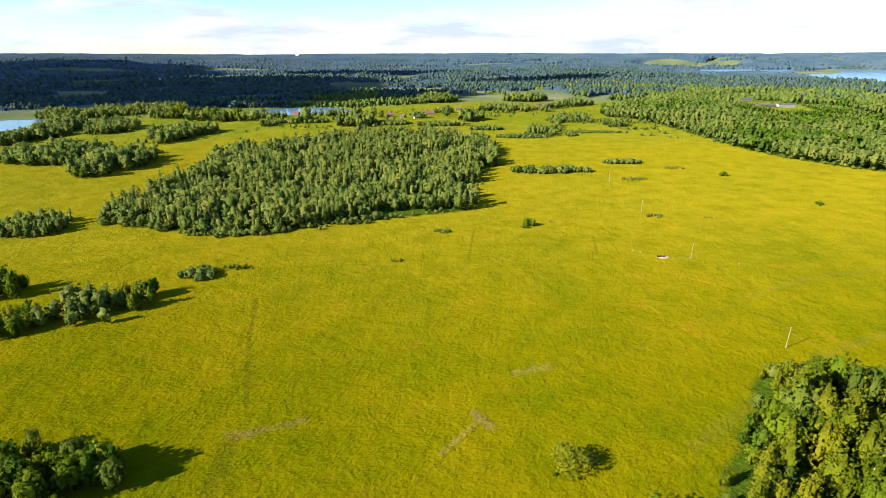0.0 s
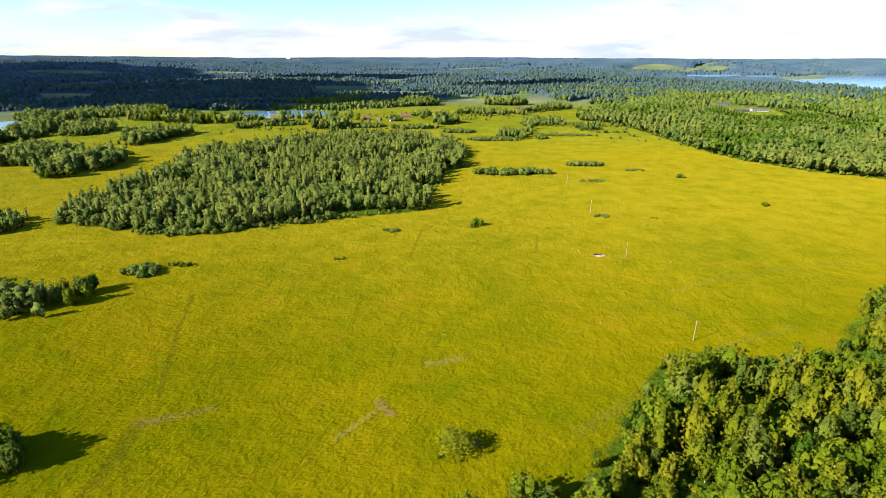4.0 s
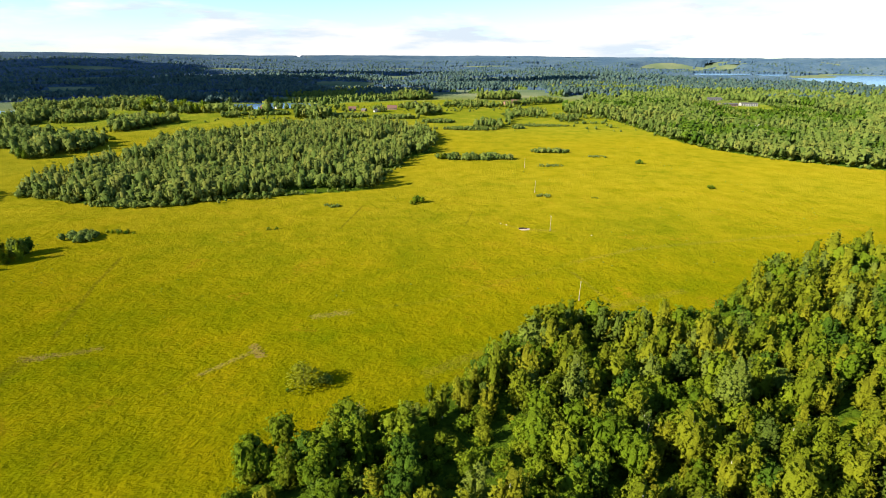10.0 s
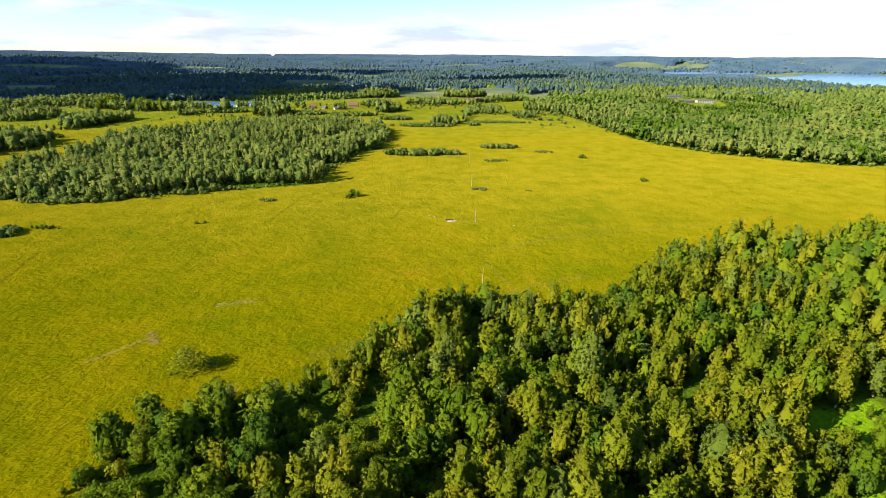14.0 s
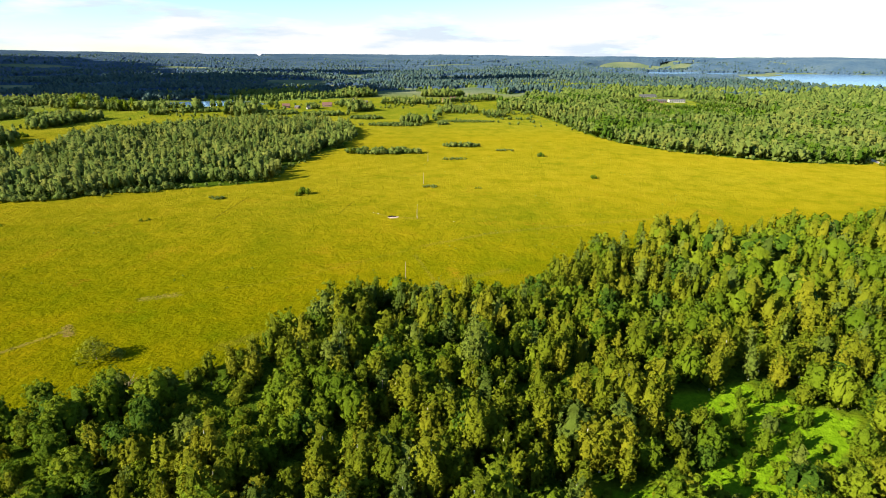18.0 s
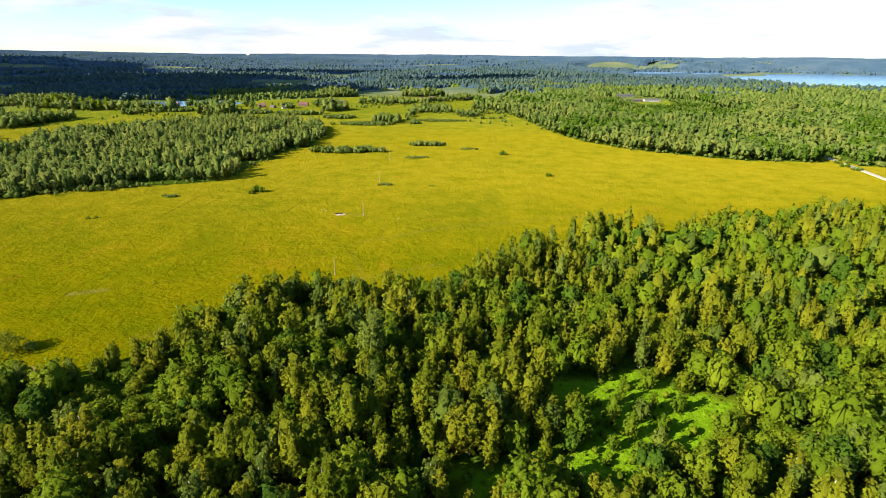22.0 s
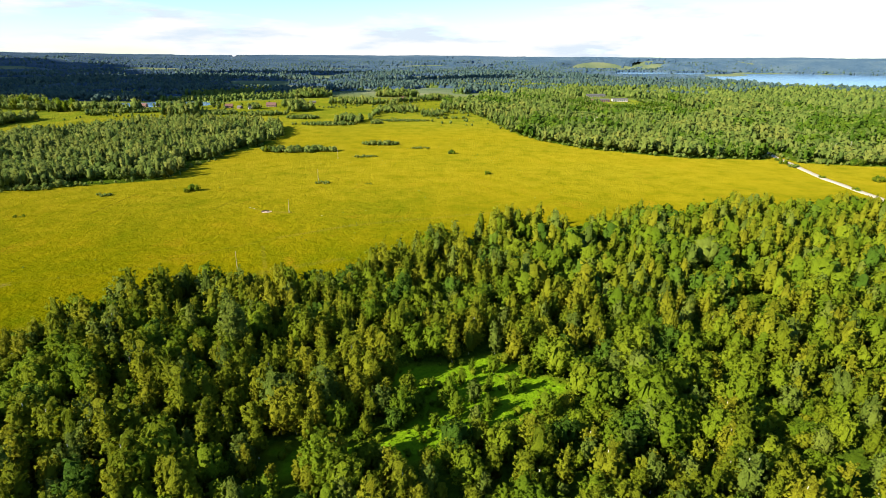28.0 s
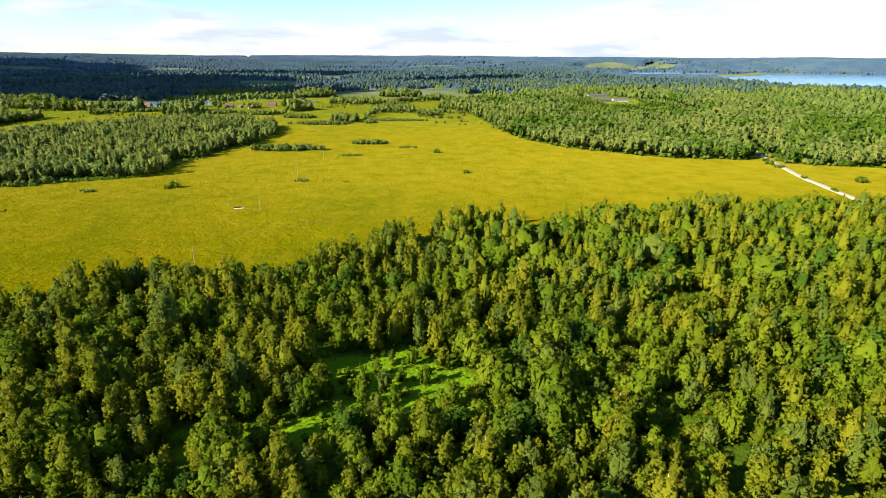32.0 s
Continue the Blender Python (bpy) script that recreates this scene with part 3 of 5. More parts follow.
def plant_stuff(name, label, spots, kinds, seed, category="trees", trunks=True):
    """Many trees as one mesh. spots: x, y, scale, kind number, leaf material number."""
    rng = np.random.default_rng(seed)
    V, Q, W, T, N, base = [], [], [], [], [], 0
    c0 = "normals" in kinds[0]
    zs = ground(np.array([s[0] for s in spots]), np.array([s[1] for s in spots]))
    for (x, y, s, kind, leaf), z in zip(spots, zs):
        proto = kinds[kind]
        a, tint = rng.uniform(0, math.tau), rng.uniform()
        wide = s * rng.uniform(0.94, 1.20)
        ca, sa = math.cos(a) * wide, math.sin(a) * wide
        for key in ("crown", "trunk"):
            if key == "trunk" and not trunks:
                continue
            v, q = proto[key]
            out = np.empty((len(v), 3), np.float32)
            out[:, 0] = x + v[:, 0] * ca - v[:, 1] * sa
            out[:, 1] = y + v[:, 0] * sa + v[:, 1] * ca
            out[:, 2] = z + v[:, 2] * s
            nn = np.zeros((len(v), 3), np.float32)
            if key == "crown" and c0:
                m = proto["normals"]
                nn[:, 0], nn[:, 1], nn[:, 2] = (m[:, 0] * ca - m[:, 1] * sa) / wide, (m[:, 0] * sa + m[:, 1] * ca) / wide, m[:, 2]
            N.append(nn)
            V.append(out), Q.append(q + base), T.append(np.full(len(v), tint, np.float32))
            W.append(np.full(len(q), leaf if key == "crown" else len(LEAVES), np.int32))
            base += len(v)
    me_ = mesh_quads(name, np.concatenate(V), np.concatenate(Q), LEAVES + [BARK], np.concatenate(W), np.concatenate(T), c0, np.concatenate(N) if c0 else None)
    return tagged(new(name, me_), label, category, kind="stuff")


def plumes(rng, kind, h, n):
    """Upward plumes that make up a crown: foot, tip, radius, place of the belly along it."""
    if kind == "slender":
        w = h * rng.uniform(0.19, 0.235)
        out = [(Vector((0, 0, h * 0.08)), Vector((rng.normal() * w * 0.12, rng.normal() * w * 0.12, h)), w * 0.84, 0.40)]
        for i in range(n - 1):
            a = i * math.tau / (n - 1) + rng.uniform(-0.5, 0.5)
            d = Vector((math.cos(a), math.sin(a), 0))
            out.append((d * w * rng.uniform(0.28, 0.45) + Vector((0, 0, h * rng.uniform(0.04, 0.20))),
                        d * w * rng.uniform(0.30, 0.55) + Vector((0, 0, h * rng.uniform(0.50, 0.88))), w * rng.uniform(0.48, 0.64), rng.uniform(0.45, 0.6)))
        return out
    w = h * rng.uniform(0.29, 0.35)
    out = [(Vector((0, 0, h * 0.06)), Vector((rng.normal() * w * 0.15, rng.normal() * w * 0.15, h)), w * 0.80, 0.58)]
    for i in range(n - 1):
        a = i * math.tau / (n - 1) + rng.uniform(-0.5, 0.5)
        d = Vector((math.cos(a), math.sin(a), 0))
        out.append((d * w * rng.uniform(0.25, 0.45) + Vector((0, 0, h * rng.uniform(0.03, 0.30))),
                    d * w * rng.uniform(0.45, 0.80) + Vector((0, 0, h * rng.uniform(0.52, 0.93))), w * rng.uniform(0.36, 0.54), rng.uniform(0.5, 0.68)))
    return out


def swell(u, belly):
    """Radius along a plume, 0 at its ends and 1 at its belly."""
    u = np.clip(u, 0.0, 1.0)
    return np.where(u < belly, np.sqrt(np.clip(0.10 + 0.90 * (1 - (1 - u / belly) ** 2), 0, 1)), np.clip(1 - ((u - belly) / (1 - belly)) ** 2.1, 0, 1) ** 0.62)


def leafy_tree(kind, h, n, knots, cards, size, seed, fill=0.54, rings=4, sides=6, rough=0.2, loose=0.6, knot=0.46):
    """A deciduous tree: leaning plumes of foliage, each a rough inner body under many small leafy twigs (knots) of a few leaf sprays."""
    rng = np.random.default_rng(seed)
    group = plumes(rng, kind, h, n)
    bits, normals = [], []
    bulk = np.array([p[2] * (p[1] - p[0]).length for p in group])
    share = np.maximum(2, (knots * bulk / bulk.sum()).astype(int))
    mid = np.array((0, 0, h * 0.45))
    for (foot, tip, r, belly), m in zip(group, share):
        foot, tip = np.array(foot), np.array(tip)
        us = np.linspace(0.04, 0.86, rings)
        vs, fs = [], []
        for q, u in enumerate(us):
            a = np.arange(sides) * math.tau / sides + q * 0.52 + rng.uniform(0, 0.4)
            rr = r * fill * swell(u, belly) * rng.uniform(1 - rough, 1 + rough, sides)
            vs.append(foot + (tip - foot) * u + np.stack([np.cos(a) * rr, np.sin(a) * rr, rng.normal(size=sides) * r * rough * 0.8], 1))
            if q:
                b = q * sides
                for j in range(sides):
                    k_ = (j + 1) % sides
                    fs += [(b - sides + j, b - sides + k_, b + k_), (b - sides + j, b + k_, b + j)]
        b = (rings - 1) * sides
        fs += [(b + j, b + (j + 1) % sides, rings * sides) for j in range(sides)]
        vs.append((foot + (tip - foot) * 0.95)[None])
        v = np.concatenate(vs)
        d = (v - foot - (tip - foot) * 0.42) / (1, 1, 1.9)
        d = d / np.linalg.norm(d, axis=1, keepdims=True) + 0.5 * (v - mid) / (h * 0.4)
        bits.append((v, np.array(fs))), normals.append(d / np.linalg.norm(d, axis=1, keepdims=True))
        # leafy twigs over the plume, each a small tuft of sprays
        u = rng.uniform(0.02, 1.0, 4 * m)
        u = u[rng.uniform(size=4 * m) < 0.2 + 0.8 * swell(u, belly)][:m]
        m = len(u)
        a = rng.uniform(0, math.tau, m)
        rr = r * swell(u, belly) * rng.uniform(0.76, 1.0, m)
        c = foot + (tip - foot) * u[:, None] + np.stack([np.cos(a) * rr, np.sin(a) * rr, rng.normal(size=m) * 0.2], 1)
        out = np.stack([np.cos(a), np.sin(a), 0.2 + 0.9 * np.clip(u - belly, -0.3, 1) / (1 - belly)], 1)
        big = rng.uniform(0.65, 1.35, m) * knot
        c, out, big = np.repeat(c, cards, axis=0), np.repeat(out, cards, axis=0), np.repeat(big, cards)[:, None]
        m = len(c)
        d = rng.normal(size=(m, 3)) + out * 0.9
        d /= np.linalg.norm(d, axis=1, keepdims=True)
        c = c + d * big * rng.uniform(0.5, 1.05, (m, 1)) * (1, 1, 1.15)
        nrm = d + rng.normal(size=(m, 3)) * loose
        nrm /= np.linalg.norm(nrm, axis=1, keepdims=True)
        t = np.cross(nrm, rng.normal(size=(m, 3)) + (0, 0, 0.8))
        t /= np.linalg.norm(t, axis=1, keepdims=True)
        w = np.cross(nrm, t)
        s_ = size * rng.uniform(0.6, 1.4, m)[:, None]
        e = s_ * rng.uniform(0.4, 0.7, m)[:, None]
        card = np.stack([c - t * s_ - w * e, c + t * s_ - w * e * 0.6, c + w * e * 1.5], 1).reshape(-1, 3)
        round_ = out / np.linalg.norm(out, axis=1, keepdims=True) + 0.5 * (c - mid) / (h * 0.4)
        soft = round_ * 0.5 + d * 0.3 + nrm * 0.42
        soft /= np.linalg.norm(soft, axis=1, keepdims=True)
        bits.append((card, np.arange(3 * m).reshape(-1, 3))), normals.append(np.repeat(soft, 3, axis=0))
    cv, cf = gather(bits)
    limbs = [tube((0, 0, -0.6), (0, 0, h * 0.4), h * 0.014, h * 0.010), tube((0, 0, h * 0.4), (0, 0, h * 0.8), h * 0.010, h * 0.004)]
    for foot, tip, r, belly in group[1:6]:
        limbs.append(tube((0, 0, foot.z), tuple(foot.lerp(tip, 0.35)), h * 0.006, h * 0.004, 4))
    return dict(crown=(cv, cf), trunk=gather(limbs), normals=np.concatenate(normals), h=h)


# prototypes: fine ones for the near wood, plainer ones further off
NEAR = [leafy_tree("slender", 15, 5, 158, 7, 0.35, 11), leafy_tree("slender", 13, 4, 134, 7, 0.34, 12), leafy_tree("slender", 16.5, 5, 168, 7, 0.36, 13),
        leafy_tree("round", 12, 7, 180, 7, 0.38, 14), leafy_tree("round", 10, 6, 148, 7, 0.36, 15), leafy_tree("round", 13.5, 8, 192, 7, 0.40, 16)]
NEAR_B = [leafy_tree("slender", 15, 4, 92, 5, 0.45, 51, 0.48), leafy_tree("slender", 13, 3, 78, 5, 0.43, 52, 0.48), leafy_tree("slender", 16.5, 4, 98, 5, 0.47, 53, 0.48),
          leafy_tree("round", 12, 5, 108, 5, 0.49, 54, 0.48), leafy_tree("round", 10, 5, 92, 5, 0.46, 55, 0.48), leafy_tree("round", 13.5, 6, 114, 5, 0.51, 56, 0.48)]
NEAR_C = [leafy_tree("slender", 15, 3, 56, 2, 0.66, 81, 0.7, 3, 5), leafy_tree("slender", 13, 3, 50, 2, 0.62, 82, 0.7, 3, 5), leafy_tree("slender", 16.5, 3, 60, 2, 0.68, 83, 0.7, 3, 5),
          leafy_tree("round", 12, 5, 60, 2, 0.72, 84, 0.7, 3, 5), leafy_tree("round", 10, 4, 54, 2, 0.66, 85, 0.7, 3, 5), leafy_tree("round", 13.5, 5, 62, 2, 0.74, 86, 0.7, 3, 5)]
MID = [leafy_tree("slender", 15, 3, 28, 2, 0.85, 21, 0.78, 2, 5, 0.22), leafy_tree("slender", 12.5, 3, 25, 2, 0.80, 22, 0.78, 2, 5, 0.22), leafy_tree("round", 11, 4, 32, 2, 0.92, 23, 0.78, 2, 5, 0.22),
       leafy_tree("round", 9, 4, 28, 2, 0.85, 24, 0.78, 2, 5, 0.22), tree_kind("spruce", 15, 50, 0.9, 25, True, 0.74), tree_kind("bush", 4, 34, 0.62, 26, True, 0.78)]
for proto in MID[:2]:
    proto["crown"] = (proto["crown"][0] * (1.18, 1.18, 1.0), proto["crown"][1])
FAR = [leafy_tree("slender", 15, 2, 11, 2, 1.3, 31, 0.85, 2, 4, 0.25), leafy_tree("slender", 12, 2, 10, 2, 1.2, 34, 0.85, 2, 4, 0.25), leafy_tree("round", 12, 3, 12, 2, 1.4, 32, 0.85, 2, 4, 0.25), tree_kind("spruce", 16, 24, 1.3, 33, True, 0.7),
       leafy_tree("slender", 15, 2, 12, 1, 1.6, 35, 0.9, 2, 4, 0.25), leafy_tree("round", 12, 2, 14, 1, 1.7, 36, 0.9, 2, 4, 0.25)]
for proto in FAR[:3] + FAR[4:]:
    proto["crown"] = (proto["crown"][0] * (1.22, 1.22, 1.0), proto["crown"][1])
SHRUB = [tree_kind("bush", 4, 230, 0.34, 61), tree_kind("bush", 4, 230, 0.34, 62), tree_kind("bush", 4, 220, 0.36, 63),
         leafy_tree("round", 8, 6, 84, 6, 0.34, 64, 0.5), leafy_tree("round", 8, 7, 84, 6, 0.34, 65, 0.5), leafy_tree("slender", 9, 5, 72, 6, 0.32, 66, 0.5)]


def clump(seed):
    """A plain uneven crown for trees a mile off: two rings and a tip."""
    rng = np.random.default_rng(seed)
    vs = []
    for n, (z, r) in enumerate([(3.0, 3.9), (8.4, 3.8), (11.4, 2.0)]):
        for j in range(4):
            a = j * math.tau / 4 + n * 0.7
            r_ = r * rng.uniform(0.7, 1.3)
            vs.append((math.cos(a) * r_, math.sin(a) * r_, z + rng.uniform(-1.2, 1.2)))
    vs.append((rng.normal() * 0.5, rng.normal() * 0.5, 13.0))
    fs = []
    for n in range(2):
        for j in range(4):
            a, b_, c, d = n * 4 + j, n * 4 + (j + 1) % 4, n * 4 + 4 + (j + 1) % 4, n * 4 + 4 + j
            fs += [(a, b_, c), (a, c, d)]
    fs += [(8 + j, 8 + (j + 1) % 4, 12) for j in range(4)]
    vs = np.array(vs)
    d = (vs - (0, 0, 6.0)) / (1.0, 1.0, 1.5) + rng.normal(size=vs.shape) * 1.2
    return dict(crown=(vs, np.array(fs)), trunk=None, normals=d / np.linalg.norm(d, axis=1, keepdims=True), h=15)


CLUMPS = [clump(71 + i) for i in range(6)]


def choose(rng, x, y, w):
    """Kind and leaf colour in drifts, as stands of one species."""
    v = waves(np.array([x]), np.array([y]), 26, 12, 2)[0] + rng.uniform(-0.45, 0.45)
    return 0 if v > -0.08 else 1


# ---- the near wood: its nearest trees one by one, the rest as one ----
TREES = {}


def tree_thing(name, label, category, proto, key, leaf, bark, x, y, s, turn, group, sink=0.0, wide=1.0):
    """A single tree or shrub: an empty at its foot, with a trunk and a crown."""
    if key not in TREES:
        c, t = proto["crown"], proto["trunk"]
        TREES[key] = (mesh_quads("crown", c[0], c[1], [leaf], smooth=True, normals=proto["normals"]), mesh_quads("trunk", t[0], t[1], [bark], smooth=True))
    root = tagged(new(name), label, category, group)
    root.location = (x, y, float(ground(x, y)) - sink)
    root.rotation_euler, root.scale = (0, 0, turn), (s * wide, s * wide, s)
    for nm, data in zip(("crown", "trunk"), TREES[key]):
        new(nm, data).parent = root
    return root


LEAF_WORDS = ["olive yellow-green", "fresh green", "grey-green", "dark green"]
rng = np.random.default_rng(5)
X, Y = scatter(WOOD_NEAR, 6.1, 41, ragged=3.0)
gaps = waves(X, Y, 17, 21, 2)
keep = ~inside(X, Y, GLADE) & (Y > 14) & (gaps > -0.42) & (X < HUB[0] + 190 + 0.9 * (Y + 60))
single, rest, rest_b, count = [], [], [], [0, 0]
LOW_EDGE = [(66, 105), (80, 121), (90, 134), (100, 147), (108, 160), (115, 171), (142, 171), (180, 173), (198, 184)]   # bushy margin
for x, y, lift in zip(X[keep], Y[keep], waves(X, Y, 14, 22, 2)[keep]):
    slim = choose(rng, x, y, 0) == 0
    kind = int(rng.integers(0, 3) if slim else rng.integers(3, 6))
    u = rng.uniform()
    leaf = (0 if u < 0.86 else 2) if slim else (1 if u < 0.76 else (2 if u < 0.82 else 3))
    low = min(1.0, 0.42 + 0.055 * float(off_line(np.array([x]), np.array([y]), LOW_EDGE)[0]))
    spot = (x, y, low * (0.92 + 0.36 * lift + rng.uniform(-0.26, 0.2)) * (0.95 if slim else 0.96), kind, leaf)
    if count[slim] < 296 and y > 80 - 0.2 * min(260.0, x + 112) and (y < 112 and 60 < x < 330 or y < 125 and x < 150):
        single.append(spot)
        count[slim] += 1
    elif 38 < y < 116 and x < 330:
        rest.append(spot)
    else:
        rest_b.append(spot if 22 < y < 140 and x < 430 or y < 225 and x < 262 else spot[:3] + (kind + 6, leaf))
for x, y, s, kind, leaf in single:
    slim = kind < 3
    tree_thing("slender_tree" if slim else "broad_tree",
               ("tall narrow %s deciduous tree in dense wood" if slim else "broad round-crowned %s deciduous tree in wood") % LEAF_WORDS[leaf], "tree",
               NEAR[kind], ("near", kind, leaf), LEAVES[leaf], BIRCH if slim else BARK, x, y, s, rng.uniform(0, math.tau), "trees of the near wood", wide=rng.uniform(0.98, 1.24))
# low bushes where the trees leave gaps
gap = ~inside(X, Y, GLADE) & (Y > 34) & (gaps < -0.36) & (Y < 210) & (X < HUB[0] + 190 + 0.9 * (Y + 60))
for x, y in zip(X[gap], Y[gap]):
    for i in range(2):
        rest.append((x + rng.uniform(-3, 3), y + rng.uniform(-3, 3), rng.uniform(0.5, 1.35), 6 + int(rng.integers(0, 3)), int(rng.choice([1, 1, 0]))))
plant_stuff("near_wood", "dense mixed deciduous wood with olive and green crowns", rest, NEAR + SHRUB[:3], 6, trunks=False)
plant_stuff("near_wood_edge", "further part of the dense mixed wood along the meadow", rest_b, NEAR_B + NEAR_C, 16, trunks=False)

X, Y = scatter(WOOD_LEFT, 5.9, 42, ragged=5.0)
keep = waves(X, Y, 20, 23, 2) > -0.30
spots = []
for x, y, lift in zip(X[keep], Y[keep], waves(X, Y, 28, 25, 2)[keep]):
    c = choose(rng, x * 0.7, y * 0.7, 0)
    kind = int(rng.choice([0, 1, 0, 4, 2])) if c == 0 else int(rng.choice([1, 2, 3, 2]))
    spots.append((x, y, (0.95 + 0.36 * lift + rng.uniform(-0.24, 0.24)) * (1.0 if kind < 2 else 1.08), kind, 6 if kind in (3, 4) else (4 if c == 0 else (6 if rng.uniform() < 0.7 else 4))))
plant_stuff("left_wood", "compact wood of slender green trees amid the meadow", spots, MID, 7, trunks=False)

X, Y = scatter(WOOD_RIGHT, 8.0, 43, ragged=5.0)
R = np.hypot(X - HUB[0], Y - HUB[1])
keep = ~inside(X, Y, FARM_YARD) & (off_line(X, Y, ROAD) > 7) & (R < 1230) & (np.abs(np.arctan2(X - HUB[0], Y - HUB[1])) < radians(64)) & (waves(X, Y, 24, 26, 2) > -0.52)
spots = []
for x, y, r, c, lift in zip(X[keep], Y[keep], R[keep], waves(X, Y, 70, 24, 2)[keep], waves(X, Y, 30, 29, 2)[keep]):
    c += rng.uniform(-0.3, 0.3)
    s = (0.95 + 0.35 * lift + rng.uniform(-0.22, 0.22)) * (0.44 if 580 < x < 690 and 860 < y < 1340 else (0.5 if 505 < x < 735 and 830 < y < 1340 else 1.0))
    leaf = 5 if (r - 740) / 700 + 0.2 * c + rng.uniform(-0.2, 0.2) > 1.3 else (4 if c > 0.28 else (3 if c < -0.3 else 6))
    if r < 900:
        spots.append((x, y, s, int(rng.choice([0, 0, 1, 1, 2, 3])) if lift < 0.2 else int(rng.choice([0, 2, 2])), leaf))
    else:
        spots.append((x, y, s * 1.05, int(rng.integers(4, 6)), leaf))
plant_stuff("right_wood", "broad mixed wood beyond the meadow", spots, FAR, 8, trunks=False)

# ---- far woods: single crowns as far as they can be told apart, over one rough canopy ----
rng = np.random.default_rng(19)
spots = []
for r0, r1, gap in ((1000, 1500, 9.8), (1500, 2100, 13.5), (2100, 3000, 21.0), (3000, 4050, 30.0)):
    gx, gy = np.meshgrid(np.arange(-3300, 3300, gap), np.arange(500, 4300, gap))
    gx, gy = (gx + rng.uniform(-0.45, 0.45, gx.shape) * gap).ravel(), (gy + rng.uniform(-0.45, 0.45, gy.shape) * gap).ravel()
    r, a = np.hypot(gx - HUB[0], gy - HUB[1]), np.arctan2(gx - HUB[0], gy - HUB[1])
    ok = (r > r0) & (r < r1) & (np.abs(a) < radians(47)) & (waves(gx, gy, 45, 27, 2) > -0.45)
    gx, gy, r = gx[ok], gy[ok], r[ok]
    ok = far_wood(gx, gy) & ~(inside(gx, gy, WOOD_RIGHT) & (r < 1225))
    drift = waves(gx[ok], gy[ok], 160, 28, 2) + rng.uniform(-0.25, 0.25, ok.sum())
    for x, y, d in zip(gx[ok], gy[ok], drift):
        # the hazed leaf colour takes over with distance
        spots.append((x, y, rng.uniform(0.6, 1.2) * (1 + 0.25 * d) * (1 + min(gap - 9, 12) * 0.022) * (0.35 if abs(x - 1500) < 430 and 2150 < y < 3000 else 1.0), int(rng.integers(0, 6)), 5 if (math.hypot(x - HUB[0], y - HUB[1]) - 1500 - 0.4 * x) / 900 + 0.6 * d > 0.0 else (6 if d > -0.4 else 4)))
plant_stuff("distant_trees", "distant crowns of the wooded country, the farther ones tinted blue as haze", spots, CLUMPS, 20, trunks=False)

ang = np.radians(np.arange(-54, 50, 0.15))
rad = 900 * np.exp(np.arange(0, 215) * 0.00775)
A, R = [v.ravel() for v in np.meshgrid(ang, rad, indexing="ij")]
A = A + rng.uniform(-0.4, 0.4, A.shape) * radians(0.15)
R = R * (1 + rng.uniform(-0.4, 0.4, R.shape) * 0.0077)
cx, cy = HUB[0] + R * np.sin(A), HUB[1] + R * np.cos(A)
mask = far_wood(cx, cy)
mask &= ~(inside(cx, cy, WOOD_RIGHT) & (R < 1215))
top = 6.5 - 3.5 * (1 - step(R, 1400, 1800)) + 3.0 * waves(cx, cy, 80, 13) + rng.uniform(-1.5, 1.5, cx.shape) * (1 - 0.5 * step(R, 2800, 3400) - 0.4 * step(R, 3900, 4300)) + 4.0 * step(R, 2400, 3200)
top = np.where((np.abs(cx - 1500) < 430) & (cy > 2150) & (cy < 3000), 2.0, top)
cz = ground(cx, cy) + np.where(mask, np.maximum(top, 2), -2.0)
q = grid_quads(len(ang), len(rad))
q = q[mask[q].any(axis=1)]
used, inv = np.unique(q, return_inverse=True)
k = Mat("far_canopy_hazed", 0.9, 0.05)
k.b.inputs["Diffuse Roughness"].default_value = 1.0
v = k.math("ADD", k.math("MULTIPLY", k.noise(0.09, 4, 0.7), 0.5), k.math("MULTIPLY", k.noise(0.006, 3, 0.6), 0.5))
# bluish ramp: distance haze painted into the canopy colour
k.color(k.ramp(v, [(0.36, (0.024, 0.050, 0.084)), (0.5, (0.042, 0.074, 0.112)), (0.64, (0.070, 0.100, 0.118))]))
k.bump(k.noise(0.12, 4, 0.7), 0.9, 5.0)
HAZE_CANOPY = k.m
k = Mat("mid_canopy", 0.9, 0.05)
v = k.math("ADD", k.math("MULTIPLY", k.noise(0.12, 4, 0.7), 0.5), k.math("MULTIPLY", k.noise(0.008, 3, 0.6), 0.5))
k.color(k.ramp(v, [(0.36, (0.040, 0.066, 0.014)), (0.5, (0.078, 0.110, 0.020)), (0.64, (0.130, 0.156, 0.028))])).bump(k.noise(0.2, 4, 0.7), 0.8, 3.0)
# hazed blue beyond, plain green nearer, split by distance with a ragged edge
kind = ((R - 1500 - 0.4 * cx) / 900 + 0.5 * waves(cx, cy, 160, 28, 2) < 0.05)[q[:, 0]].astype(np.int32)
tagged(new("far_woods", mesh_quads("far_woods", np.stack([cx, cy, cz], 1)[used], inv.reshape(-1, 4), [HAZE_CANOPY, k.m], kind)), "far woods with blue haze put into their colour, rolling to the skyline", "woods", kind="stuff")

